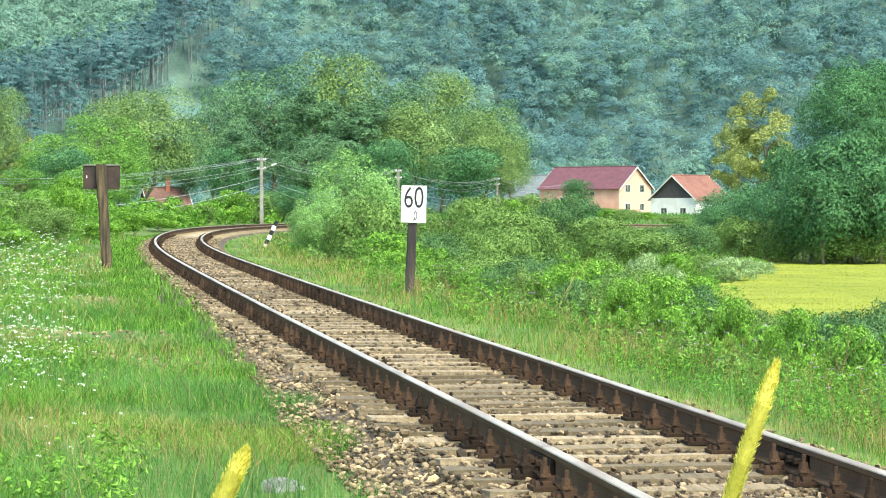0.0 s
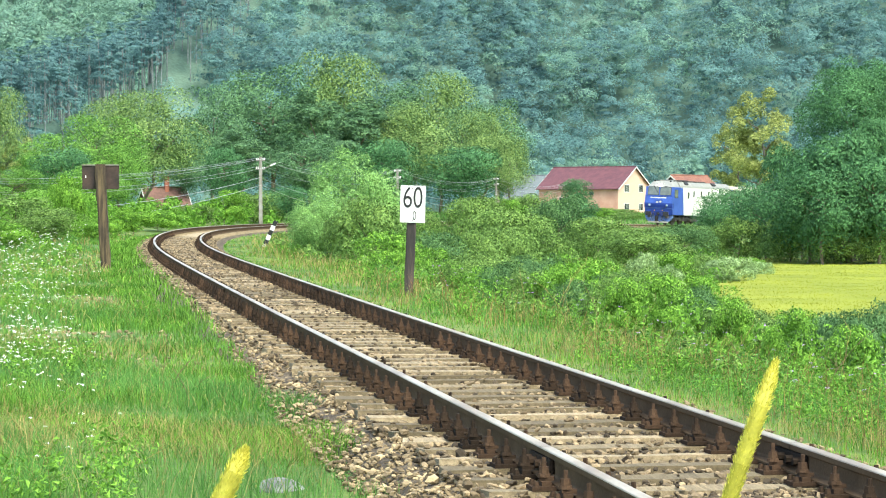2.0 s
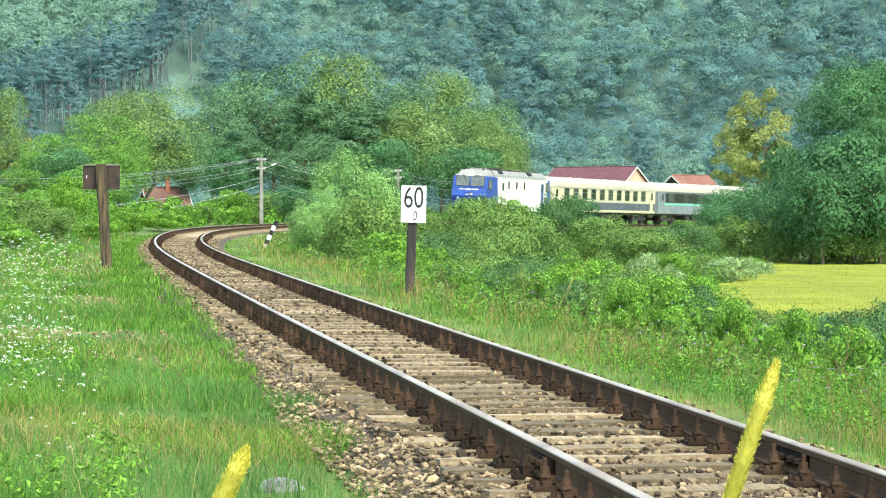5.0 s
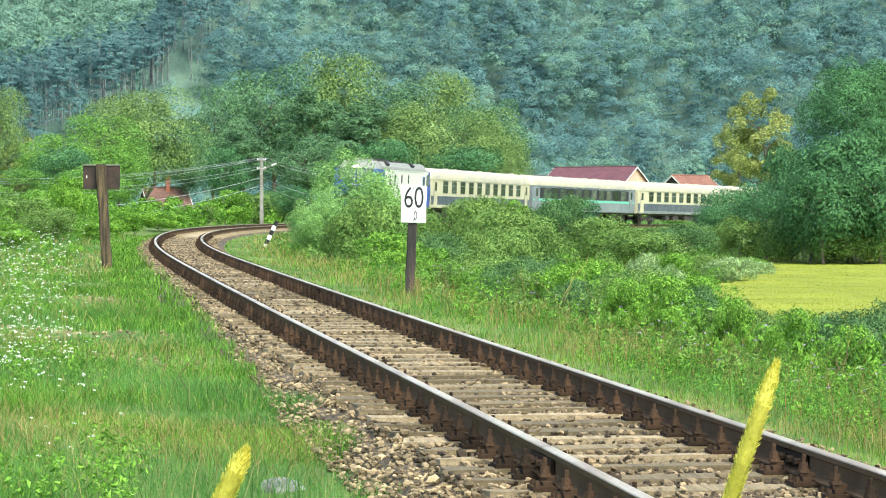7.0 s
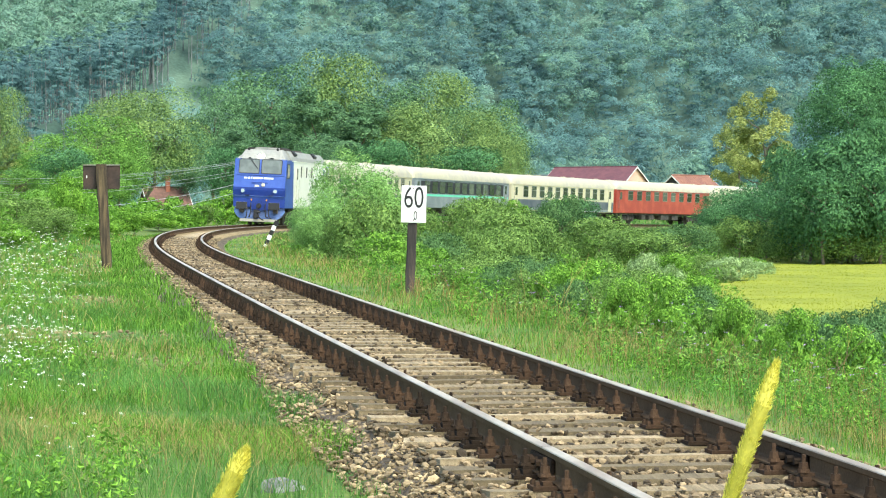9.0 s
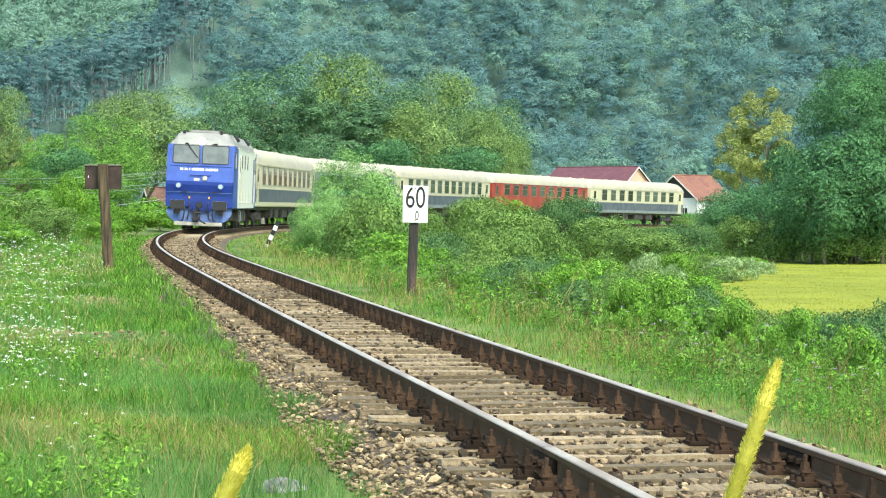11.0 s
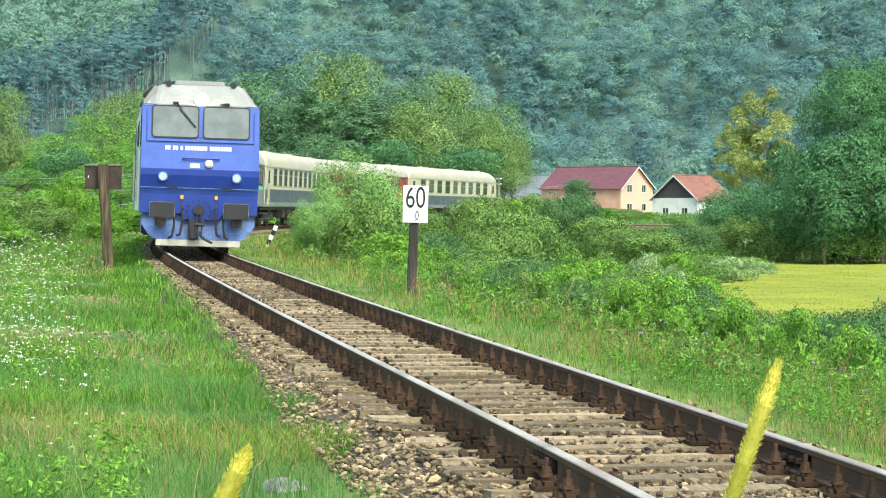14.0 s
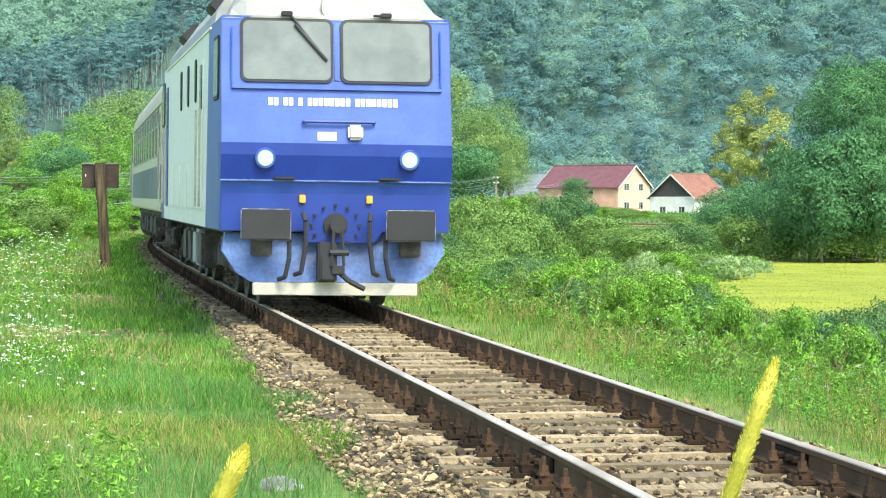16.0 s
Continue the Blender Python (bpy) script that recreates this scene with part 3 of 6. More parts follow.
def bogie(t, x, base, r=0.46, axles=2):
    bm = bmesh.new()
    span = base * (axles - 1)
    for sy in (-1, 1):
        box(bm, (x, sy * 1.0, 0.62), (span + 0.9, 0.16, 0.26), 0.03)
        box(bm, (x, sy * 1.02, 0.50), (span * 0.55, 0.14, 0.20), 0.02)
        for k in range(axles):
            ax = x - span / 2 + k * base
            box(bm, (ax, sy * 1.04, r), (0.30, 0.20, 0.30), 0.03)
            for dx in (-0.26, 0.26):
                rod(bm, (ax + dx, sy * 1.04, 0.42), (ax + dx, sy * 1.04, 0.70), 0.075, seg=8)
        rod(bm, (x, sy * 1.08, 0.45), (x, sy * 1.08, 0.85), 0.11, seg=8)
    box(bm, (x, 0, 0.62), (0.5, 2.0, 0.24))
    part("bogie_frame", bm, M_UNDER, t)
    for k in range(axles):
        wheelset(t, x - span / 2 + k * base, r)


def buffers(t, x, face, z=1.06, w=0.42, h=0.36):
    for sy in (-1, 1):
        bm = bmesh.new()
        rod(bm, (x, sy * 0.875, z), (x + face * 0.40, sy * 0.875, z), 0.10, seg=10)
        box(bm, (x + face * 0.42, sy * 0.875, z), (0.05, w, h), 0.02)
        part("buffer", bm, M_UNDER, t, "greasy dark buffer")


def carriage(label, length, upper, lower, lower_top, skirt, wins, stripe=None, band=None, top=4.0, base_z=1.05, name="railway_carriage", flat_end=False, doors=True, vents=6):
    t = thing(name, label, "railway carriage", group="train")
    L, hw, eave = length - 0.7, 1.41, 3.18
    a, b = -L / 2, L / 2
    side = [(-hw + 0.05, base_z), (hw - 0.05, base_z), (hw, base_z + 0.25), (hw, 2.3), (hw - 0.02, eave), (-hw + 0.02, eave), (-hw, 2.3), (-hw, base_z + 0.25)]
    part("body", shell(side, a, b), upper, t)
    # roof with domed ends
    bm = bmesh.new()
    out = roof_outline(hw - 0.005, eave, top)
    rings = []
    for k, (x, f) in enumerate(((a, 0.55), (a + 0.25, 0.8), (a + 0.7, 0.96), (a + 1.3, 1.0), (b - 1.3, 1.0), (b - 0.7, 0.96), (b - 0.25, 0.8), (b, 0.55))):
        if flat_end:
            f = 0.5 + 0.5 * f
        rings.append([bm.verts.new((x, y, eave + (z - eave) * f)) for y, z in out])
    for p, q in zip(rings[:-1], rings[1:]):
        for i in range(len(out) - 1):
            bm.faces.new((p[i], p[i + 1], q[i + 1], q[i]))
    bm.faces.new(rings[0])
    bm.faces.new(rings[-1][::-1])
    part("roof", bm, M_ROOF, t, "pale weathered roof", True)
    # painted band, skirt and stripes stand a touch proud
    for sy in (-1, 1):
        y = sy * hw
        bm = box(bmesh.new(), (0, y + sy * 0.001, (lower_top + 1.30) / 2), (L - 0.06, 0.012, lower_top - 1.30))
        part("lower_band", bm, lower, t)
        bm = box(bmesh.new(), (0, y - sy * 0.004, 1.19), (L - 0.06, 0.02, 0.20))
        part("skirt", bm, skirt, t)
        if stripe:
            bm = box(bmesh.new(), (0, y + sy * 0.004, lower_top + 0.07), (L - 0.5, 0.014, 0.16))
            part("stripe", bm, stripe, t, "mint green stripe")
        if band:
            bm = box(bmesh.new(), (0, y + sy * 0.002, 2.58), (L - 3.4, 0.012, 0.86))
            part("window_band", bm, band, t, "dark window band")
        bm = box(bmesh.new(), (0, y + sy * 0.006, eave - 0.03), (L, 0.03, 0.04))
        part("gutter", bm, upper, t)
        n, w, h, zc = wins
        step = (L - 4.4) / n
        for i in range(n):
            x = -L / 2 + 2.2 + step * (i + 0.5)
            bm = bmesh.new()
            pane(bm, x, y, zc, w + 0.10, h + 0.10, sy, 0.016, 0.07)
            win = part("window", bm, M_STEEL if not band else M_BLACK, t)
            bm = bmesh.new()
            pane(bm, x, y + sy * 0.010, zc, w, h, sy, 0.012, 0.05)
            part("pane", bm, M_GLASS, win)
            bm = box(bmesh.new(), (x, y + sy * 0.022, zc + h * 0.14), (w, 0.012, 0.035))
            part("bar", bm, M_STEEL if not band else M_BLACK, win)
        if doors:
            for ex in (-1, 1):
                x = ex * (L / 2 - 1.0)
                bm = bmesh.new()
                box(bm, (x, y + sy * 0.004, 2.12), (0.84, 0.024, 1.98), 0.008)
                d = part("door", bm, lower if band else upper, t)
                bm = bmesh.new()
                pane(bm, x, y + sy * 0.016, 2.62, 0.46, 0.66, sy, 0.012, 0.05)
                part("pane", bm, M_GLASS, d)
                bm = rod(bmesh.new(), (x + 0.50, y + sy * 0.05, 1.5), (x + 0.50, y + sy * 0.05, 2.5), 0.016, seg=6)
                part("handrail", bm, M_STEEL, d)
                bm = box(bmesh.new(), (x, sy * (hw - 0.12), 0.72), (0.8, 0.22, 0.05))
                box(bm, (x, sy * (hw - 0.06), 0.44), (0.8, 0.22, 0.04))
                part("step", bm, M_UNDER, t)
    # ends: gangway bellows, underframe and gear
    for ex in (-1, 1):
        bm = box(bmesh.new(), (ex * (L / 2 + 0.16), 0, 2.25), (0.34, 1.30, 2.3), 0.08)
        part("gangway", bm, M_BLACK, t, "black rubber gangway")
        buffers(t, ex * L / 2, ex)
    bm = bmesh.new()
    box(bm, (0, 0, 0.97), (L - 0.2, 2.3, 0.16))
    part("underframe", bm, M_UNDER, t)
    for i, (x, w) in enumerate(((-3.2, 1.6), (-0.6, 2.0), (2.6, 1.2), (4.6, 0.9))):
        for sy in (-1, 1):
            bm = box(bmesh.new(), (x * sy, sy * 0.95, 0.70), (w, 0.55, 0.46), 0.04)
            part("equipment_box", bm, M_UNDER, t)
    for i in range(vents):
        x = -L / 2 + 2 + (L - 4) * i / max(vents - 1, 1)
        bm = box(bmesh.new(), (x, 0.35 * (-1) ** i, top - 0.01), (0.5, 0.35, 0.12), 0.04)
        part("roof_vent", bm, M_ROOF, t)
    for ex in (-1, 1):
        bogie(t, ex * (L / 2 - 3.3), 2.5)
    return t


def locomotive(length):
    t = thing("diesel_locomotive", "blue and cream diesel locomotive with lit headlamps", "locomotive", group="train")
    nose, tail = 0.0, -(length - 0.35)
    hw = 1.44
    # long cream hull between the cabs
    def hull(xs, material, name, label="", smooth=False, cap=True):
        bm = bmesh.new()
        rings = [[bm.verts.new((x, y, z)) for y, z in o] for x, o in xs]
        k = len(rings[0])
        for p, q in zip(rings[:-1], rings[1:]):
            for i in range(k):
                bm.faces.new((p[i], p[(i + 1) % k], q[(i + 1) % k], q[i]))
        if cap:
            bm.faces.new(rings[0])
            bm.faces.new(rings[-1][::-1])
        return part(name, bm, material, t, label, smooth)
    def sect(z0, z1, w0=hw, w1=hw):
        return [(-w0, z0), (w0, z0), (w1, z1), (-w1, z1)]
    hull([(-3.5, sect(0.98, 3.62)), (tail + 1.75, sect(0.98, 3.62))], M_IVORY, "body")
    # cab sides in blue, upper edge slanting back
    for e, (xa, xb) in enumerate(((-0.30, -3.5), (tail + 0.30, tail + 1.75))):
        sgn = 1 if e == 0 else -1
        out = [(xa, 0.98), (xa + 0.22 * sgn, 1.55), (xa + 0.30 * sgn, 2.05), (xa - 0.02 * sgn, 3.64), (xb + sgn * 0.95, 3.64), (xb + sgn * 0.55, 0.98)]
        bm = bmesh.new()
        prism(bm, out, 1, -hw, hw)
        part("cab", bm, M_BLUE, t)
        out = [(xb + sgn * 0.95, 3.64), (xb + sgn * 0.55, 0.98), (xb, 0.98), (xb, 3.64)]
        bm = bmesh.new()
        prism(bm, out, 1, -hw, hw)
        part("cab_rear", bm, M_IVORY, t)
        for sy in (-1, 1):
            # side window and door
            bm = bmesh.new()
            pane(bm, xa - sgn * 0.62, sy * hw, 3.02, 0.82, 0.80, sy, 0.02, 0.08)
            w = part("cab_window", bm, M_BLACK, t)
            bm = bmesh.new()
            pane(bm, xa - sgn * 0.62, sy * (hw + 0.014), 3.02, 0.73, 0.71, sy, 0.012, 0.06)
            part("pane", bm, M_SCREEN, w)
            bm = box(bmesh.new(), (xb - sgn * 0.42, sy * (hw + 0.003), 2.25), (0.66, 0.024, 2.1), 0.01)
            d = part("door", bm, M_IVORY if e == 0 else M_BLUE, t)
            bm = bmesh.new()
            pane(bm, xb - sgn * 0.42, sy * (hw + 0.015), 2.90, 0.42, 0.62, sy, 0.012, 0.05)
            part("pane", bm, M_GLASS, d)
            for dx in (-0.42, 0.42):
                bm = rod(bmesh.new(), (xb - sgn * 0.42 + dx, sy * (hw + 0.06), 1.25), (xb - sgn * 0.42 + dx, sy * (hw + 0.06), 2.6), 0.016, seg=6)
                part("handrail", bm, M_OFFWHITE, d)
    # cab roofs: white, sloping in from three sides
    for e, xa, sgn in ((0, -0.02, 1), (1, tail + 0.02, -1)):
        def rs(x, w, z):
            return [(-w, 3.62), (w, 3.62), (w * 0.93, z * 0.4 + 3.62 * 0.6), (w * 0.79, z - 0.04), (w * 0.72, z), (-w * 0.72, z), (-w * 0.79, z - 0.04), (-w * 0.93, z * 0.4 + 3.62 * 0.6)]
        hull([(xa - sgn * 0.28, rs(0, hw - 0.01, 3.66)), (xa - sgn * 0.62, rs(0, hw - 0.05, 3.95)), (xa - sgn * 0.98, rs(0, hw - 0.12, 4.17)), (xa - sgn * 1.9, rs(0, hw - 0.12, 4.20))],
             M_CABROOF, "cab_roof", "dull white cab roof")
    def rs2(w, z):
        return [(-w, 3.62), (w, 3.62), (w * 0.97, 3.82), (w * 0.80, z), (-w * 0.80, z), (-w * 0.97, 3.82)]
    hull([(-1.9, rs2(hw - 0.02, 4.16)), (tail + 1.9, rs2(hw - 0.02, 4.16))], M_CABROOF, "engine_roof")
    # front face: sloping upper sheet, dark band, lower sheet
    bm = bmesh.new()
    prism(bm, [(-0.30, 3.655), (-0.31, 3.64), (0.0, 2.07), (-0.32, 2.07)], 1, -hw + 0.005, hw - 0.005)
    part("front_sheet", bm, M_BLUE, t)
    bm = bmesh.new()
    prism(bm, [(0.012, 2.07), (0.012, 1.92), (-0.05, 1.60), (-0.40, 1.60), (-0.40, 2.068)], 1, -hw - 0.006, hw + 0.006)
    part("front_band", bm, M_DKBLUE, t, "deep blue band with headlamps")
    bm = box(bmesh.new(), (-0.05, 0, 1.605), (0.03, 2 * hw + 0.02, 0.018))
    part("trim_line", bm, M_PLOUGH, t)
    bm = box(bmesh.new(), (-0.30, 0, 1.29), (0.36, 2 * hw - 0.01, 0.64), 0.01)
    part("buffer_beam", bm, M_DKBLUE, t, "deep blue buffer beam")
    bm = bmesh.new()
    prism(bm, [(-0.42, 1.0), (-0.36, 0.84), (0.50, 0.84), (0.60, 1.0)], 0, -0.40, -0.11)
    part("drawgear_plate", bm, M_DKBLUE, t)

    def on_face(y, z, out=0.0):
        x = -(z - 2.07) / (3.64 - 2.07) * 0.31 + out
        return Vector((x, y, z))
    tilt = math.atan2(0.31, 1.57)

    def face_box(y, z, w, h, d, out=0.0, bevel=0.0):
        return box(bmesh.new(), on_face(y, z, out), (d, w, h), bevel, Euler((0, -tilt, 0)))

    def face_pane(y, z, w, h, d, out, r):
        bm = bmesh.new()
        o = []
        for cy, cz, a in ((w / 2 - r, h / 2 - r, 0), (-w / 2 + r, h / 2 - r, 90), (-w / 2 + r, -h / 2 + r, 180), (w / 2 - r, -h / 2 + r, 270)):
            o += [(cy + r * math.cos(radians(a + k * 18)), cz + r * math.sin(radians(a + k * 18))) for k in range(6)]
        prism(bm, o, 0, 0, d)
        bmesh.ops.transform(bm, matrix=Matrix.Translation(on_face(y, z, out)) @ Euler((0, -tilt, 0)).to_matrix().to_4x4(), verts=bm.verts)
        return bm
    for sy in (-1, 1):
        y = sy * 0.625
        w = part("windscreen", face_pane(y, 3.225, 1.16, 0.82, 0.024, 0.0, 0.09), M_BLACK, t, "windscreen with black rubber seal")
        part("pane", face_pane(y, 3.225, 1.09, 0.75, 0.012, 0.02, 0.07), M_SCREEN, w)
        # wiper
        bm = bmesh.new()
        if sy < 0:
            rod(bm, on_face(y + 0.02, 3.70, 0.05), on_face(y + 0.45, 3.17, 0.05), 0.018, 0.012, 6)
            rod(bm, on_face(y + 0.10, 3.55, 0.06), on_face(y + 0.50, 3.10, 0.05), 0.022, seg=6)
        else:
            rod(bm, on_face(y - 0.16, 3.685, 0.05), on_face(y + 0.06, 3.685, 0.05), 0.018, seg=6)
        box(bm, on_face(y - 0.0, 3.69, 0.04), (0.08, 0.14, 0.06), 0.01)
        part("wiper", bm, M_BLACK, w)
        part("window_ledge", face_box(y + sy * 0.02, 2.755, 1.34, 0.035, 0.05, 0.015), M_BLUE, t)
        bm = rod(bmesh.new(), on_face(sy * 1.31, 2.78, 0.035), on_face(sy * 1.31, 3.50, 0.035), 0.014, seg=6)
        part("handrail", bm, M_BLUE, t)
        # headlamp
        bm = rod(bmesh.new(), (-0.06, sy * 0.90, 1.88), (0.045, sy * 0.90, 1.88), 0.135, 0.125, 20)
        h = part("headlamp", bm, M_BLUE, t)
        bm = rod(bmesh.new(), (0.0, sy * 0.90, 1.88), (0.056, sy * 0.90, 1.88), 0.098, seg=20)
        part("lens", bm, M_LENS, h, "clear round lamp lens")
        # buffers with broad plates
        bm = bmesh.new()
        rod(bm, (-0.15, sy * 0.875, 1.06), (0.22, sy * 0.875, 1.06), 0.13, seg=14)
        rod(bm, (-0.15, sy * 0.875, 1.06), (0.02, sy * 0.875, 1.06), 0.17, seg=14)
        box(bm, (-0.05, sy * 0.93, 0.78), (0.16, 0.26, 0.24), 0.02)
        bf = part("buffer", bm, M_UNDER, t)
        bm = box(bmesh.new(), (0.24, sy * 0.90, 1.06), (0.05, 0.62, 0.39), 0.02)
        part("rim", bm, M_RIM, bf, "worn grey edge of the buffer plate")
        bm = box(bmesh.new(), (0.262, sy * 0.90, 1.06), (0.02, 0.60, 0.372), 0.009)
        part("plate", bm, M_BLACK, bf, "greasy dark buffer plate")
        bm = box(bmesh.new(), (-0.04, sy * 0.66, 1.635), (0.12, 0.26, 0.035), 0.01)
        part("step", bm, M_BLACK, t)
        # air hoses
        for hy, zt, zb in ((0.42, 1.20, 0.42), (0.62, 0.95, 0.36)):
            bm = bmesh.new()
            pts = [Vector((0.02, sy * hy, zt)), Vector((0.14, sy * (hy - 0.02), zt - 0.10)), Vector((0.15, sy * (hy - 0.02), (zt + zb) / 2)),
                   Vector((0.12, sy * (hy + 0.03), zb + 0.05)), Vector((0.02, sy * (hy + 0.10), zb + 0.02))]
            for p, q in zip(pts[:-1], pts[1:]):
                rod(bm, p, q, 0.030, seg=7)
            part("air_hose", bm, M_BLACK, t, "black rubber air hose")
        bm = box(bmesh.new(), (-0.09, sy * 0.42, 1.38), (0.04, 0.075, 0.10), 0.008)
        part("tag", bm, M_AMBER, t, "amber label plate")
        # horn
        bm = rod(bmesh.new(), (-1.15, sy * 0.80, 4.19), (-0.86, sy * 0.80, 4.19), 0.035, 0.075, 12)
        part("horn", bm, M_BLACK, t)
    part("centre_post", face_box(0, 3.22, 0.06, 0.74, 0.02, 0.006), M_BLUE, t)
    # running number as plain white bars
    x0 = -0.86
    for count in (2, 2, 1, 8, 8):
        for k in range(count):
            part("lettering_bar", face_box(x0 + 0.03, 2.585, 0.052, 0.10, 0.012, 0.004), M_WHITE, t)
            x0 += 0.068
        x0 += 0.05
    bm = bmesh.new()
    rod(bm, on_face(-0.42, 2.34, 0.06), on_face(0.46, 2.34, 0.06), 0.020, seg=8)
    for y in (-0.42, 0.46):
        rod(bm, on_face(y, 2.34, -0.01), on_face(y, 2.34, 0.06), 0.02, seg=6)
    part("handrail", bm, M_DKBLUE, t)
    part("maker_plate", face_box(-0.13, 2.16, 0.24, 0.11, 0.012, 0.004), M_OFFWHITE, t, "small pale plate")
    part("marker_lamp", face_box(0.22, 2.21, 0.19, 0.19, 0.10, 0.04, 0.03), M_OFFWHITE, t, "square off-white marker lamp")
    # raised hatch with side rails on the cab roof
    bm = box(bmesh.new(), (-2.5, 0, 4.245), (1.7, 1.25, 0.13), 0.03)
    hatch = part("roof_hatch", bm, M_CABROOF, t, "raised pale roof hatch")
    for sy in (-1, 1):
        bm = box(bmesh.new(), (-2.5, sy * 0.86, 4.24), (1.9, 0.10, 0.10), 0.02)
        part("side_rail", bm, M_UNDER, hatch, "sooty rail beside the hatch")
    # high beam in the roof slope
    bm = rod(bmesh.new(), (-0.72, 0, 3.80), (-0.30, 0, 3.79), 0.19, 0.18, 20)
    hb = part("roof_headlamp", bm, M_OFFWHITE, t)
    for sy in (-1, 1):
        bm = rod(bmesh.new(), (-0.32, sy * 0.085, 3.79), (-0.285, sy * 0.085, 3.79), 0.08, seg=16)
        part("lamp", bm, M_LAMP, hb, "glaring lit lamp")
    # screw coupling
    bm = bmesh.new()
    rod(bm, (-0.14, 0, 1.06), (-0.085, 0, 1.06), 0.15, seg=16)
    rod(bm, (-0.1, 0, 1.06), (0.16, 0, 1.06), 0.075, 0.10, 10)
    for k in range(12):
        a = k * math.pi / 6
        rod(bm, (-0.11, 0.30 * math.cos(a), 1.06 + 0.25 * math.sin(a)), (-0.07, 0.30 * math.cos(a), 1.06 + 0.25 * math.sin(a)), 0.02, seg=6)
    c = part("draw_hook", bm, M_BLACK, t, "dark draw hook on bolted plate")
    bm = bmesh.new()
    for sy in (-0.05, 0.05):
        rod(bm, (0.14, sy, 1.0), (0.16, sy * 1.6, 0.55), 0.022, seg=6)
    rod(bm, (0.15, -0.10, 0.72), (0.15, 0.14, 0.72), 0.04, seg=8)
    box(bm, (0.15, 0.0, 0.50), (0.06, 0.18, 0.12), 0.02)
    part("coupling_link", bm, M_BLACK, c)
    bm = box(bmesh.new(), (0.02, -0.12, 0.60), (0.20, 0.24, 0.50), 0.02)
    box(bm, (0.13, -0.12, 0.52), (0.06, 0.18, 0.3), 0.02)
    part("socket_box", bm, M_BLACK, t)
    bm = bmesh.new()
    pts = [Vector((0.10, 0.02, 0.48)), Vector((0.16, 0.16, 0.36)), Vector((0.14, 0.34, 0.27))]
    for p, q in zip(pts[:-1], pts[1:]):
        rod(bm, p, q, 0.035, seg=7)
    part("air_hose", bm, M_BLACK, t)
    # snow plough
    bm = bmesh.new()
    o = [(-1.36, 0.95), (-1.40, 0.72), (-1.22, 0.45), (-1.04, 0.34), (1.04, 0.34), (1.22, 0.45), (1.40, 0.72), (1.36, 0.95)]
    front = [bm.verts.new((-0.12 + 0.08 * (0.95 - z) - 0.10 * abs(y), y, z)) for y, z in o]
    back = [bm.verts.new((-0.42 - 0.10 * abs(y), y, z)) for y, z in o]
    bm.faces.new(front)
    bm.faces.new(back[::-1])
    for i in range(len(o)):
        j = (i + 1) % len(o)
        bm.faces.new((front[i], front[j], back[j], back[i]))
    part("snow_plough", bm, M_PLOUGH, t, "dusty blue snow plough")
    bm = box(bmesh.new(), (-0.08, 0, 0.26), (0.10, 2.06, 0.155), 0.01)
    part("plough_edge", bm, M_OFFWHITE, t, "dirty white plough edge")
    # side details: small windows, grilles, pipes
    for sy in (-1, 1):
        for k in range(3):
            bm = bmesh.new()
            pane(bm, -5.3 - k * 1.9, sy * hw, 3.05, 0.30, 0.62, sy, 0.02, 0.10)
            w = part("side_window", bm, M_BLACK, t)
            bm = bmesh.new()
            pane(bm, -5.3 - k * 1.9, sy * (hw + 0.014), 3.05, 0.24, 0.55, sy, 0.012, 0.08)
            part("pane", bm, M_GLASS, w)
        for k in range(5):
            bm = box(bmesh.new(), (-4.3 - k * 1.9, sy * (hw + 0.004), 1.55), (1.3, 0.02, 0.7), 0.02)
            part("access_panel", bm, M_IVORY, t)
        bm = box(bmesh.new(), (-8, sy * (hw + 0.006), 3.60), (12.0, 0.03, 0.03))
        part("gutter", bm, M_IVORY, t)
        for k in range(4):
            bm = box(bmesh.new(), (-6.0 - k * 1.3, sy * 1.05, 0.62), (0.9, 0.55, 0.55), 0.05)
            part("equipment_box", bm, M_UNDER if k != 1 else M_GREY, t)
        bm = box(bmesh.new(), (-3.6, sy * 1.19, 4.0), (0.8, 0.35, 0.3), 0.03, Euler((sy * -0.75, 0, 0)))
        part("roof_grille", bm, M_BLACK, t, "dark sloping grille")
        bm = box(bmesh.new(), (-10.6, sy * 1.19, 4.0), (0.9, 0.35, 0.3), 0.03, Euler((sy * -0.75, 0, 0)))
        part("roof_grille", bm, M_BLACK, t, "dark sloping grille")
    bm = bmesh.new()
    for y in (-0.65, 0.65):
        rod(bm, (-3.0, y, 4.32), (-5.6, y, 4.32), 0.03, seg=6)
        for x in (-3.0, -4.3, -5.6):
            rod(bm, (x, y, 4.12), (x, y, 4.32), 0.025, seg=6)
    for x in (-3.0, -5.6):
        rod(bm, (x, -0.65, 4.32), (x, 0.65, 4.32), 0.03, seg=6)
    part("roof_rail", bm, M_BLACK, t)
    bm = box(bmesh.new(), (-6.6, 0, 4.22), (1.5, 1.0, 0.18), 0.04)
    box(bm, (-9.0, 0, 4.22), (2.2, 1.3, 0.16), 0.04)
    part("exhaust_housing", bm, M_UNDER, t, "sooty exhaust housing")
    bm = box(bmesh.new(), (tail / 2, 0, 1.0), (-tail - 0.8, 2.5, 0.16))
    part("underframe", bm, M_UNDER, t)
    bogie(t, -3.6, 1.85, 0.55, 3)
    bogie(t, tail + 3.6, 1.85, 0.55, 3)
    buffers(t, tail, -1)
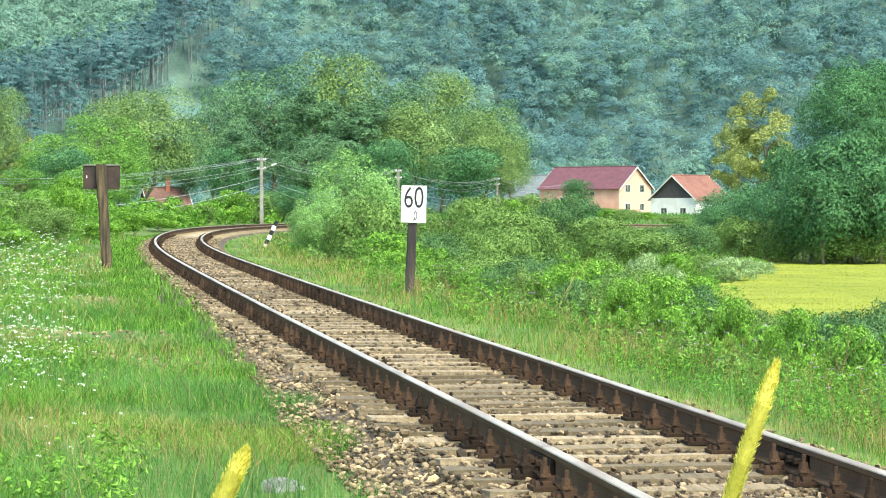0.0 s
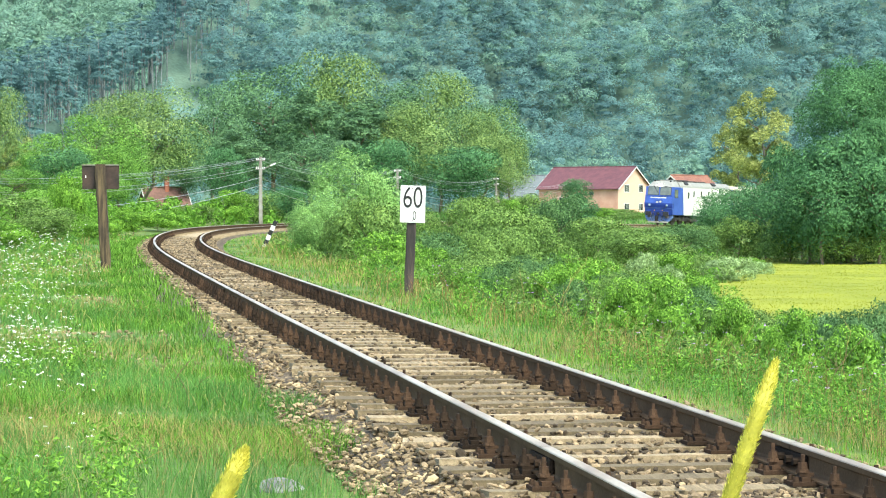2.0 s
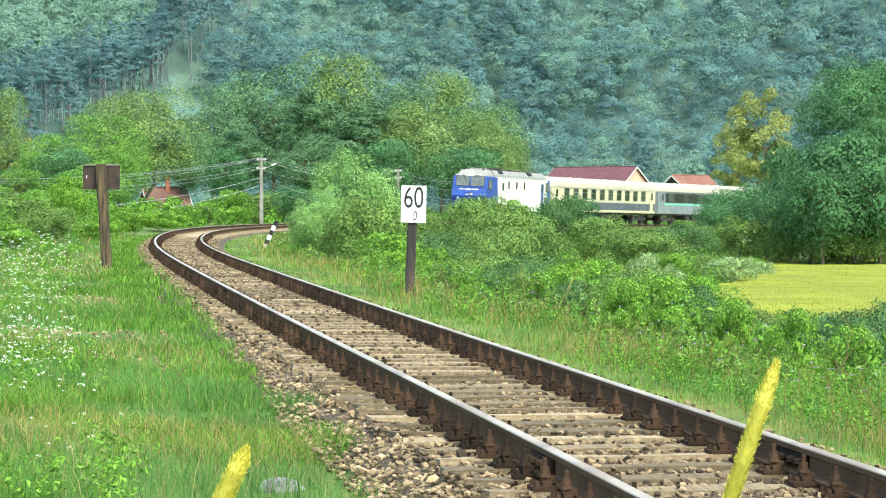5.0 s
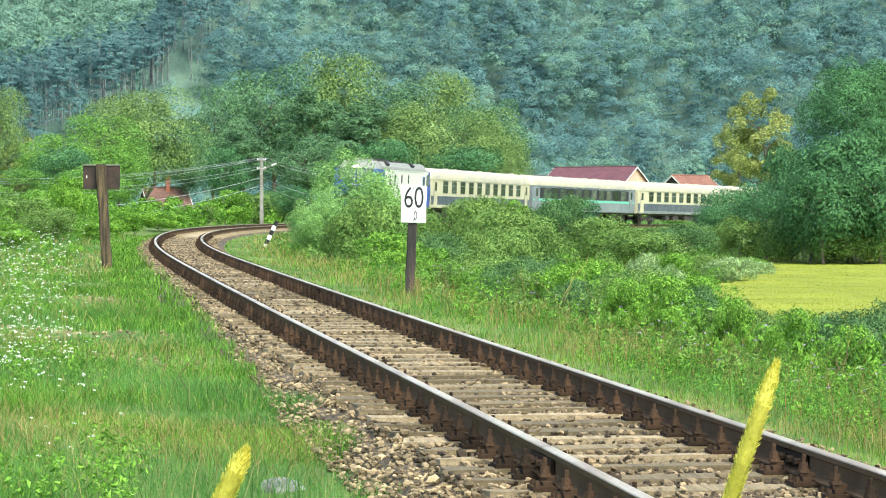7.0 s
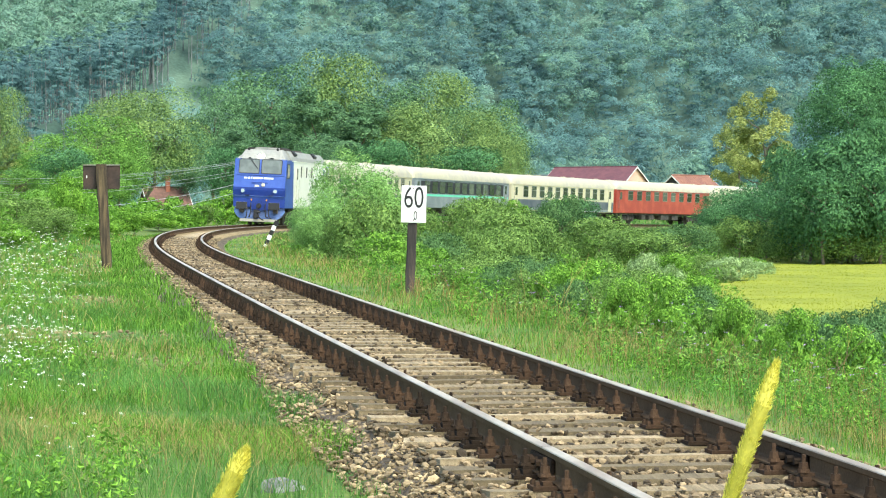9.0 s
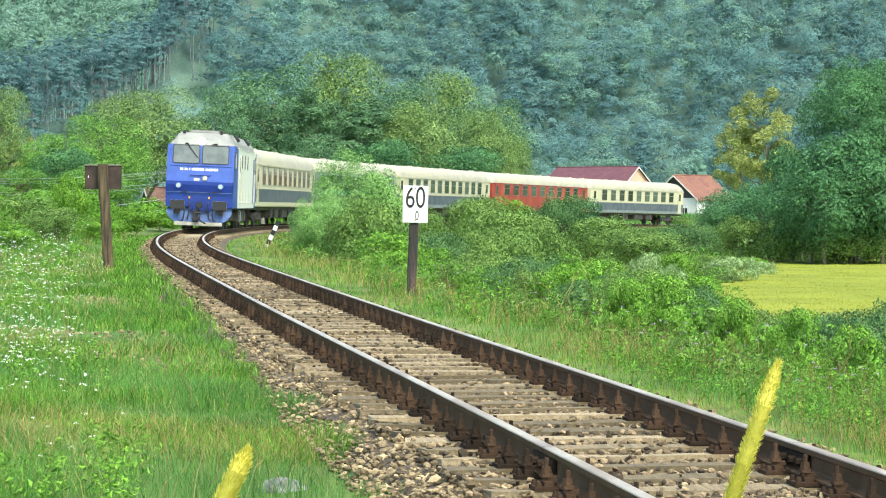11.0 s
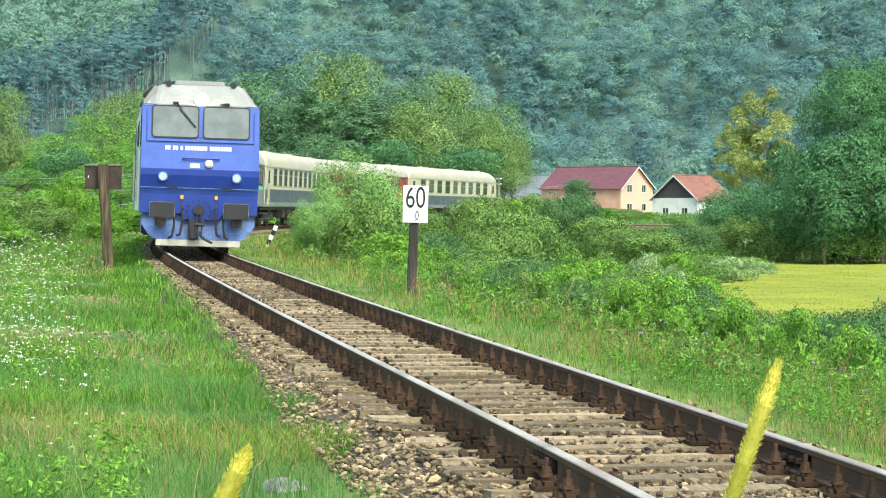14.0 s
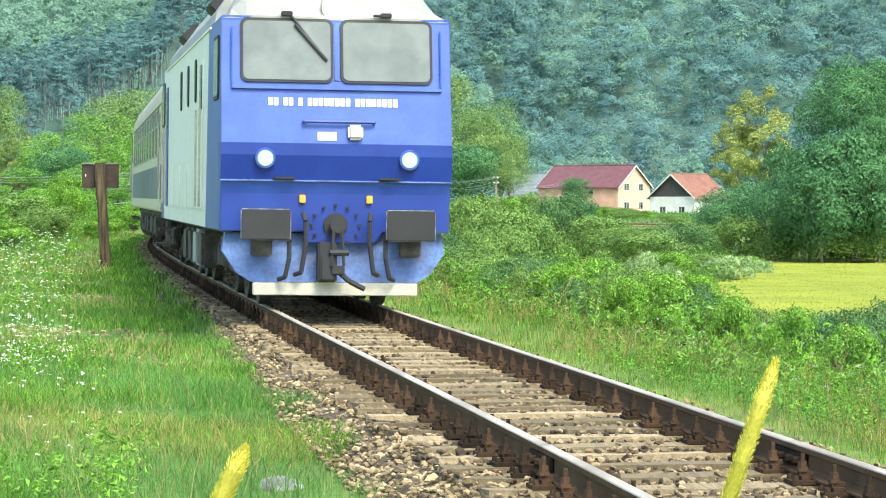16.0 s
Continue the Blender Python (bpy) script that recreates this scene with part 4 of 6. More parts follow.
    return t


LOCO_L = 16.17
COACHES = [25.70, 25.50, 25.35, 23.83, 23.51]
loco = locomotive(LOCO_L)
train = [(loco, 0.0, 3.6, LOCO_L - 3.95, "nose")]
looks = [
    dict(label="cream railway carriage with navy grey lower band", upper=M_CREAM, lower=M_NAVY, lower_top=1.95, skirt=M_CREAM, wins=(10, 1.05, 0.86, 2.62)),
    dict(label="grey railway carriage with mint stripe and dark window band", upper=M_GREY, lower=M_GREY, lower_top=1.92, skirt=M_GREY, wins=(11, 1.25, 0.80, 2.58), stripe=M_MINT, band=M_BLACK, flat_end=True),
    dict(label="cream railway carriage with navy lower half", upper=M_CREAM, lower=M_NAVY, lower_top=1.98, skirt=M_GREY, wins=(11, 0.98, 0.86, 2.62)),
    dict(label="faded red railway carriage with pale roof", upper=M_RED, lower=M_RED, lower_top=1.95, skirt=M_RED, wins=(9, 1.05, 0.78, 2.66)),
    dict(label="cream and grey railway carriage at the end of the train", upper=M_CREAM, lower=M_NAVY, lower_top=1.98, skirt=M_GREY, wins=(9, 1.05, 0.86, 2.62)),
]
at_s = LOCO_L
for L, k in zip(COACHES, looks):
    c = carriage(length=L, **k)
    train.append((c, at_s, 3.65, L - 3.65, "middle"))
    at_s += L


# ---- hills: woods far behind ----
def wood(name, label, spots, w, h, leaf, per, material, stem=2.0, lobes=9, flat=0.85, cone=False):
    """Many trees: each crown a heap of leafy clumps (flat tiers on conifers)."""
    n = len(spots)
    W, H = w * RNG.uniform(0.65, 1.35, (n, 1)), h * RNG.uniform(0.7, 1.3, (n, 1))
    q = RNG.random((n, lobes)) ** (0.8 if cone else 0.6)
    a = RNG.uniform(0, 6.28, (n, lobes))
    out = W * 0.5 * (np.clip(1.05 - q, 0.05, 1) * 0.9 if cone else 0.72 * np.sqrt(np.clip(1.04 - q ** 2.2, 0, 1)))
    C = np.stack([np.cos(a) * out, np.sin(a) * out, stem + (H - stem) * (0.12 + 0.80 * q)], -1)
    R = W * RNG.uniform(0.13, 0.27, (n, lobes)) * (1.15 - 0.6 * q if cone else 1.0)
    pick = RNG.integers(0, lobes, (n, per))
    row = np.arange(n)[:, None]
    u = RNG.normal(0, 1, (n, per, 3))
    u /= np.linalg.norm(u, axis=2)[..., None]
    u[..., 2] = np.where(RNG.random((n, per)) < 0.6, np.abs(u[..., 2]), u[..., 2])
    u[..., 1] = np.where(RNG.random((n, per)) < 0.6, -np.abs(u[..., 1]), u[..., 1])
    P = C[row, pick] + u * (R[row, pick] * RNG.uniform(0.8, 1.1, (n, per)))[..., None] * np.array([1, 1, flat]) + spots[:, None]
    mid = np.concatenate([np.zeros((n, 2)), stem + (H - stem) * 0.35], 1) + spots
    far = P - mid[:, None]
    far /= np.linalg.norm(far, axis=2)[..., None] + 1e-6
    V, F = slim(*leaves(P.reshape(-1, 3), (u * 0.45 + far * 0.9).reshape(-1, 3), leaf, 1.2, 0.12))
    return link(name, np_mesh(name, V, F), material, None, label, "stuff", "woods")


def hill_spots(n, x0, x1, y0, y1):
    """Even-ish scatter over the slope, within the fan that the valley opens."""
    y = RNG.uniform(y0, y1, n)
    x = RNG.uniform(x0, x1, n) * y
    return np.stack([x, y, ground_z(x, y)], 1)


def seen(sp):
    """Where places of the slope stand, across and down, to the eye at the track."""
    return sp[:, 0] / sp[:, 1] * F_PX + 784, 371 - (sp[:, 2] - 1.4) / sp[:, 1] * F_PX


sp = hill_spots(1250, -0.095, 0.20, 474, 612)
qx, qy = seen(sp)
glade = (qx < 475) & (qy < 110 + (440 - qx) * 0.72) & (RNG.random(len(sp)) < 0.85)
sp = sp[~glade]
sort = RNG.random(len(sp)) + 0.35 * wave(sp[:, 0], sp[:, 1], 16, 1.0)
# these woods take leaf colours that already hold the haze
wood("hillside_woods", "mixed woods covering the steep hillside, tinted bluish-green for haze", sp[(sort > 0.3) & (sort < 0.75)], 7.6, 15, 0.50, 520, M_HILL)
wood("dark_hillside_woods", "dark firs on the steep hillside, tinted bluish-green for haze", sp[sort <= 0.3], 6.4, 17, 0.48, 460, M_HILL_DARK, stem=1.0, lobes=16, flat=0.4, cone=True)
wood("pale_hillside_woods", "pale green broadleaf trees on the steep hillside, tinted for haze", sp[sort >= 0.75], 7.2, 14, 0.50, 520, M_HILL_PALE)
sp2 = hill_spots(900, -0.20, -0.07, 455, 600)
qx, qy = seen(sp2)
pines = sp2[(qx < 450) & (qy < 75 + (440 - qx) * 0.72) & (qy > -60)]
wood("pine_stand", "dark pines with bare trunks on the slope, tinted bluish for haze", pines + np.array([0, 0, 6.0]), 5.0, 10, 0.5, 320, M_PINE, stem=1, lobes=14, flat=0.35, cone=True)
bm = bmesh.new()
for p in pines[::2]:
    rod(bm, Vector(p) - Vector((0, 0, 1)), Vector(p) + Vector((RNG.normal(0, 0.4), 0, 14)), 0.15, 0.08, 5, False)
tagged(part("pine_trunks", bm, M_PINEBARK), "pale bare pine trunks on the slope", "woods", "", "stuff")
wood("far_woods", "pale woods on the farther ridge, tinted for haze", hill_spots(900, -0.20, -0.085, 680, 930), 9, 12, 0.9, 170, M_HILL_PALE)
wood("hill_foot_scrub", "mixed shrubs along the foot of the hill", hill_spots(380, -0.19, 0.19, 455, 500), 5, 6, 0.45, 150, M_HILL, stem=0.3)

# ---- trees of the valley ----
protos = {}


def grow(kind, x, y_top, dist, w_px, base=None, turn=None):
    """A tree with its top at that height of the picture plane, w_px wide, rooted on the ground."""
    X, Y, Z = px(x, y_top, dist)
    g = float(ground_z(np.array([X]), np.array([Y]))[0]) if base is None else base
    src, w, h = protos[kind]
    sx, sz = w_px * (1.15 if kind in ("bush", "shrub") else 1.05) / F_PX * dist / w, max(Z - g, 1.0) / h * (1.06 if dist > 150 else 1.0)
    t = RNG.uniform(0, 6.28) if turn is None else turn
    m = Matrix.Translation((X, Y, g - 0.05)) @ Euler((0, 0, t)).to_matrix().to_4x4() @ Matrix.Diagonal((sx, sx, sz, 1))
    if kind not in used:
        used.add(kind)
        src.matrix_basis = m
        return src
    return copy_thing(src, m @ Matrix.Diagonal((1 / src.scale[0], 1 / src.scale[1], 1 / src.scale[2], 1)))


used = set()


def proto(kind, name, label, w, stem, h, leaf, n, material, category="tree", group="", **kw):
    t = tree(name, label, w, h, stem, leaf, n, material, Matrix.Identity(4), category=category, group=group, **kw)
    protos[kind] = (t, w * 0.98, stem + h)


proto("oak", "broadleaf_tree", "tall dark green broadleaf tree with a rounded crown", 9, 2.2, 13, 0.19, 20000, M_TREE, group="valley trees", squash=0.9, blobs=44, fat=0.30)
proto("lime", "broadleaf_tree", "broadleaf tree with sunlit yellowish green crown", 9, 2.0, 12, 0.20, 17000, M_TREE2, group="valley trees", blobs=28, fat=0.36, squash=1.05)
proto("ash", "broadleaf_tree", "upright green broadleaf tree with uneven crown", 7, 2.5, 14, 0.20, 15000, M_TREE, group="valley trees", blobs=40, fat=0.26)
proto("yellow", "yellowing_tree", "slender tree with yellowing autumn leaves", 6, 2.5, 12, 0.17, 14000, M_YELLOW, blobs=64, fat=0.15, squash=1.3)
proto("walnut", "walnut_tree", "large dense dark green tree at the edge of a meadow", 11, 2.0, 12, 0.13, 58000, M_DARKTREE, blobs=80, fat=0.20, r=0.13)
proto("maple", "broadleaf_tree", "fresh bright green broadleaf tree beside the line", 9, 1.6, 10, 0.17, 20000, M_MAPLE, group="valley trees", blobs=46, fat=0.26)
proto("plum", "fruit_tree", "leafy green fruit tree in a garden", 6, 1.2, 5, 0.14, 11000, M_DARKTREE, group="garden trees", r=0.12)
proto("willow", "willow_bush", "light green willow bush beside the track", 5, 0.1, 5, 0.07, 42000, M_WILLOW, category="bush", blobs=70, fat=0.19, r=0.06, squash=1.4)
proto("bush", "bush", "dense green bush on the embankment", 5, 0.0, 3.6, 0.12, 8500, M_BUSH, category="bush", blobs=40, fat=0.24, r=0.05, group="embankment bushes")
proto("shrub", "shrub", "bright green leafy shrub on the embankment", 3, 0.0, 2.4, 0.085, 6500, M_SHRUB, category="bush", blobs=34, fat=0.22, r=0.03, group="embankment bushes")

proto("silver", "pale_shrub", "pale silvery-leaved shrub at the meadow edge", 3, 0.0, 1.8, 0.10, 4500, M_SILVER, category="bush", blobs=26, fat=0.22, r=0.03)
proto("thorn", "thorn_bush", "dark green thorn bush on the embankment", 5, 0.0, 3.4, 0.10, 9000, M_THORN, category="bush", blobs=44, fat=0.22, r=0.05, group="embankment bushes")
# grove behind the track
for k, x, y, d, w in [("oak", 480, 100, 330, 190), ("lime", 600, 104, 345, 150), ("oak", 380, 140, 320, 130), ("ash", 560, 155, 305, 130), ("oak", 700, 132, 335, 150),
                      ("lime", 780, 138, 330, 130), ("ash", 640, 175, 300, 150), ("lime", 740, 190, 300, 150), ("oak", 880, 165, 330, 120), ("lime", 860, 200, 310, 120),
                      ("oak", 820, 180, 320, 120), ("ash", 430, 230, 290, 110), ("oak", 540, 230, 290, 140), ("lime", 905, 250, 300, 70), ("plum", 690, 250, 280, 130), ("plum", 820, 262, 285, 150),
                      ("plum", 400, 262, 250, 90)]:
    grow(k, x, y, d, w)
# left of the track
for k, x, y, d, w in [("lime", 268, 166, 210, 165), ("lime", 205, 180, 215, 110), ("maple", 175, 206, 188, 170), ("lime", 2, 160, 180, 84), ("maple", 95, 238, 172, 150), ("maple", 212, 258, 180, 110),
                      ("plum", 120, 265, 165, 120), ("yellow", 40, 245, 180, 90), ("maple", 25, 295, 140, 150), ("shrub", 130, 305, 135, 90), ("oak", 330, 215, 235, 80), ("maple", 170, 290, 160, 130)]:
    grow(k, x, y, d, w)
for k, x, y, d, w in [("bush", 30, 345, 100, 160), ("shrub", 120, 300, 112, 70), ("bush", 90, 365, 98, 120), ("shrub", 235, 360, 120, 90), ("bush", 345, 362, 165, 90), ("shrub", 400, 335, 172, 90),
                      ("shrub", 290, 362, 160, 80), ("bush", 440, 345, 185, 120), ("shrub", 20, 400, 80, 110), ("shrub", 175, 380, 105, 90), ("bush", 490, 340, 190, 110), ("plum", 510, 330, 185, 90), ("shrub", 280, 370, 140, 110)]:
    grow(k, x, y, d, w)
# the meadow's edge
for k, x, y, d, w in [("walnut", 1510, 112, 160, 250), ("walnut", 1600, 100, 168, 240), ("plum", 1400, 260, 172, 130), ("plum", 1500, 250, 158, 200), ("plum", 1430, 330, 157, 170), ("plum", 1560, 320, 157, 170), ("plum", 1360, 350, 165, 130), ("yellow", 1345, 160, 300, 130), ("yellow", 1300, 215, 310, 90), ("plum", 1420, 300, 180, 120), ("plum", 1350, 325, 200, 100),
                      ("plum", 1290, 335, 190, 110), ("oak", 1560, 190, 185, 150), ("plum", 1270, 360, 185, 90), ("bush", 1400, 385, 160, 120), ("bush", 1490, 395, 156, 130), ("bush", 1570, 400, 155, 110), ("plum", 1460, 300, 154, 150), ("plum", 1555, 280, 154, 160)]:
    grow(k, x, y, d, w)
# the willow by the speed board, and the thicket on the embankment
for k, x, y, d, w in [("willow", 622, 264, 82, 190), ("willow", 565, 335, 79, 130), ("willow", 675, 325, 84, 110), ("bush", 650, 345, 76, 150), ("shrub", 690, 400, 70, 130), ("thorn", 760, 405, 90, 150), ("shrub", 700, 440, 62, 90),
                      ("bush", 830, 345, 140, 110), ("bush", 890, 365, 130, 150), ("thorn", 990, 345, 165, 110), ("bush", 930, 372, 140, 130), ("plum", 1022, 318, 345, 62), ("bush", 1060, 385, 160, 130),
                      ("bush", 1140, 405, 150, 150), ("thorn", 1210, 397, 155, 130), ("shrub", 800, 455, 66, 130), ("bush", 860, 440, 80, 140), ("thorn", 950, 445, 84, 140), ("shrub", 1040, 450, 78, 130),
                      ("bush", 1120, 470, 72, 140), ("shrub", 1180, 440, 100, 110), ("shrub", 1220, 480, 74, 130), ("bush", 1010, 500, 60, 150), ("shrub", 930, 480, 62, 110),
                      ("thorn", 1345, 548, 50, 130), ("thorn", 1450, 540, 46, 170), ("thorn", 1550, 522, 42, 150), ("thorn", 1225, 500, 62, 120), ("thorn", 1500, 590, 38, 130), ("shrub", 1150, 560, 50, 130), ("shrub", 1260, 585, 44, 140), ("bush", 1410, 580, 40, 150), ("shrub", 1050, 560, 54, 110),
                      ("shrub", 1520, 600, 36, 140), ("shrub", 780, 430, 74, 100), ("bush", 720, 355, 150, 120), ("bush", 1010, 372, 345, 50), ("shrub", 1060, 377, 345, 60), ("bush", 1110, 376, 350, 50), ("shrub", 950, 362, 345, 60), ("bush", 905, 352, 340, 70), ("bush", 850, 348, 335, 70), ("shrub", 1300, 384, 345, 50),
                      ("bush", 1100, 402, 200, 90), ("bush", 1180, 402, 190, 80), ("bush", 1000, 400, 190, 100), ("bush", 1260, 400, 175, 90), ("bush", 1310, 385, 165, 100), ("bush", 1240, 448, 120, 110), ("bush", 1160, 445, 115, 90), ("shrub", 1320, 452, 140, 70), ("silver", 1140, 440, 96, 60), ("silver", 1295, 450, 118, 100), ("silver", 1185, 462, 92, 60), ("silver", 1345, 462, 130, 60),
                      ("shrub", 1170, 478, 56, 95), ("shrub", 860, 490, 52, 80), ("thorn", 1080, 478, 60, 110), ("bush", 900, 400, 100, 130), ("bush", 840, 405, 96, 110), ("shrub", 1000, 455, 70, 80), ("shrub", 1370, 600, 36, 90), ("bush", 1040, 374, 342, 70), ("bush", 1085, 380, 330, 60)]:
    grow(k, x, y, d, w)
# bushes below the houses, on the near side of the line
for k, x, y, d, w in [("bush", 935, 345, 215, 80), ("shrub", 985, 352, 205, 80), ("plum", 1018, 352, 195, 90), ("bush", 1075, 396, 200, 100), ("bush", 1150, 402, 190, 110), ("bush", 1215, 398, 185, 90),
                      ("shrub", 900, 352, 190, 70), ("bush", 860, 350, 180, 90), ("thorn", 960, 370, 170, 90), ("shrub", 1110, 410, 165, 90), ("shrub", 1070, 384, 300, 50), ("bush", 1108, 387, 296, 55), ("shrub", 1142, 389, 300, 45), ("bush", 1190, 392, 292, 60)]:
    grow(k, x, y, d, w)
# bushes rooted along the shoulder of the bank
for k, x, y, d, w in [("bush", 830, 450, 53, 110), ("thorn", 900, 455, 47, 120), ("shrub", 960, 470, 43, 100), ("shrub", 1030, 452, 41, 130), ("bush", 1090, 480, 39, 110), ("shrub", 1160, 468, 37, 130),
                      ("thorn", 1235, 500, 36, 130), ("bush", 1300, 556, 32, 140), ("bush", 1370, 560, 31, 120), ("thorn", 1440, 545, 30, 160), ("thorn", 1530, 535, 29, 170), ("shrub", 1100, 572, 34, 90),
                      ("shrub", 1200, 585, 32, 110), ("shrub", 1400, 640, 26.5, 110), ("shrub", 1500, 650, 25.5, 120), ("bush", 930, 535, 43, 80), ("shrub", 860, 510, 49, 80), ("thorn", 1010, 530, 40, 100), ("shrub", 1290, 620, 29, 90)]:
    grow(k, x, y, d, w)


# ---- signs and posts beside the line ----
M_POST = mat("old_brown_post", (0.042, 0.03, 0.018), 0.9, vary=0.5, scale=3, fine=25, bump=0.5, tint=(0.11, 0.078, 0.04), streak=(4, 4, 0.4))
M_BOARDBACK = mat("rusty_brown_board", (0.03, 0.021, 0.017), 0.85, vary=0.3, scale=4, fine=30, bump=0.3, tint=(0.05, 0.031, 0.024))
M_TAR = mat("tarred_wood", (0.028, 0.024, 0.022), 0.85, vary=0.4, scale=3, fine=25, bump=0.5, tint=(0.07, 0.05, 0.04), streak=(4, 4, 0.4))
M_ENAMEL = mat("white_enamel", (0.80, 0.79, 0.77), 0.4, vary=0.06, scale=5, fine=30, bump=0.02, tint=(0.72, 0.71, 0.68))
M_INK = mat("black_enamel", (0.012, 0.012, 0.013), 0.5, vary=0.1, bump=0)
M_CONC = mat("weathered_concrete", (0.24, 0.22, 0.18), 0.9, vary=0.25, scale=2, fine=20, bump=0.3, tint=(0.27, 0.26, 0.24))
M_WIRE = mat("aluminium_wire", (0.34, 0.36, 0.35), 0.5, metal=0.3, vary=0.1, bump=0)
M_STONEGREY = mat("grey_rock", (0.15, 0.15, 0.145), 0.9, vary=0.5, scale=6, fine=40, bump=0.6, tint=(0.25, 0.245, 0.235))


def words(text, size, m, material, parent, name="lettering"):
    cu = bpy.data.curves.new("lettering", "FONT")
    cu.body, cu.size, cu.extrude, cu.align_x, cu.align_y = text, size, 0.003, "CENTER", "CENTER"
    ob = bpy.data.objects.new("lettering", cu)
    scene.collection.objects.link(ob)
    me = bpy.data.meshes.new_from_object(ob.evaluated_get(bpy.context.evaluated_depsgraph_get()))
    bpy.data.objects.remove(ob)
    me.materials.clear()
    o = link(name, me, material, parent)
    o.matrix_basis = m
    return o


def rough_post(bm, a, b, w, d, seed=0, steps=7):
    """A squared timber with worn, uneven edges."""
    r = random.Random(seed)
    a, b = Vector(a), Vector(b)
    rings = []
    for i in range(steps + 1):
        c = a.lerp(b, i / steps) + Vector((r.uniform(-.006, .006), r.uniform(-.006, .006), 0))
        ww, dd = w * r.uniform(0.93, 1.05) / 2, d * r.uniform(0.93, 1.05) / 2
        k = 0.78
        rings.append([bm.verts.new(c + Vector(p)) for p in ((-ww * k, -dd, 0), (ww * k, -dd, 0), (ww, -dd * k, 0), (ww, dd * k, 0), (ww * k, dd, 0), (-ww * k, dd, 0), (-ww, dd * k, 0), (-ww, -dd * k, 0))])
    for p, q in zip(rings[:-1], rings[1:]):
        for i in range(8):
            bm.faces.new((p[i], p[(i + 1) % 8], q[(i + 1) % 8], q[i]))
    bm.faces.new(rings[0])
    bm.faces.new(rings[-1][::-1])


# speed board
X, Y, _ = px(724, 525, 46.5)
g = float(ground_z(np.array([X]), np.array([Y]))[0])
_, _, zt = px(733, 329, 46.5)
_, _, zb = px(733, 394.5, 46.5)
speed = thing("speed_board", "white enamel speed board on a tarred wooden post", "railway sign", Matrix.Translation((X, Y, g - 0.1)))
lean = (732 - 724) / F_PX * 46.5
hb, ht = zb - g + 0.1, zt - g + 0.1
bm = bmesh.new()
rough_post(bm, (0, 0, 0), (lean, 0, ht - 0.1), 0.175, 0.12, 3)
part("post", bm, M_TAR, speed)
bm = box(bmesh.new(), (lean * 1.05, -0.085, (hb + ht) / 2), (0.465, 0.03, ht - hb), 0.008, Euler((0, radians(1.2), 0)))
board = part("board", bm, M_ENAMEL, speed, "white enamel board")
mm = Matrix.Translation((lean * 1.05, -0.103, 0)) @ Euler((radians(90), 0, 0)).to_matrix().to_4x4()
words("60", 0.52, mm @ pose(0, (hb + ht) / 2 + 0.105, 0, 0, 0, -1.2) @ Matrix.Diagonal((0.74, 1.08, 1, 1)), M_INK, board)
words("0", 0.24, mm @ pose(0.03, hb + 0.125, 0, 0, 0, -1.2) @ Matrix.Diagonal((0.62, 1.0, 1, 1)), M_INK, board)
bm = bmesh.new()
for z in (hb + 0.05, ht - 0.05):
    rod(bm, (lean, -0.11, z), (lean, -0.09, z), 0.012, seg=8)
part("bolt", bm, M_RUST, speed)

# board seen from its back, on a brown post
X, Y, _ = px(190, 503, 61)
g = float(ground_z(np.array([X]), np.array([Y]))[0])
_, _, zt = px(178, 291, 61)
_, _, zb = px(178, 335, 61)
back = thing("line_sign", "weathered wooden post with rusty brown boards seen from behind", "railway sign", Matrix.Translation((X, Y, g - 0.15)))
lean = (178 - 189) / F_PX * 61
hb, ht = zb - g + 0.15, zt - g + 0.15
bm = bmesh.new()
rough_post(bm, (0, 0, 0), (lean, 0, ht), 0.24, 0.16, 5, 10)
part("post", bm, M_POST, back)
for sx in (-1, 1):
    bm = box(bmesh.new(), (lean + sx * 0.235, 0.10, (hb + ht) / 2 - 0.01), (0.43, 0.03, ht - hb - 0.02), 0.01, Euler((0, radians(0.8 * sx), 0)))
    part("board", bm, M_BOARDBACK, back, "rusty brown board")
    bm = box(bmesh.new(), (lean + sx * 0.235, 0.085, ht - 0.02), (0.44, 0.05, 0.03), 0.006)
    part("edge_strip", bm, M_CONC, back)
bm = box(bmesh.new(), (lean - 0.36, 0.082, (hb + ht) / 2), (0.02, 0.01, 0.06))
part("scratch", bm, M_ENAMEL, back)

# leaning striped marker
X, Y, Z = px(467, 434, 93)
g = float(ground_z(np.array([X]), np.array([Y]))[0])
marker = thing("marker_post", "leaning black and white striped marker post", "marker post", pose(X, Y, g - 0.08, 0, 25, 0))
L = 1.15
for k in range(6):
    bm = box(bmesh.new(), (0, 0, L * (k + 0.5) / 6), (0.15, 0.13, L / 6 - 0.002), 0.012)
    part("stripe", bm, M_INK if k % 2 == 1 else M_ENAMEL, marker)
# cut log in the grass
X, Y, Z = px(540, 444, 84)
g = float(ground_z(np.array([X]), np.array([Y]))[0])
bm = bmesh.new()
rough_post(bm, (0, 0, 0), (0, 0, 0.85), 0.16, 0.16, 8, 5)
log = part("log", bm, M_POST, None)
log.matrix_basis = pose(X - 0.3, Y, g + 0.30, 0, 62, 15)
tagged(log, "sawn grey-brown timber lying in the grass", "log")

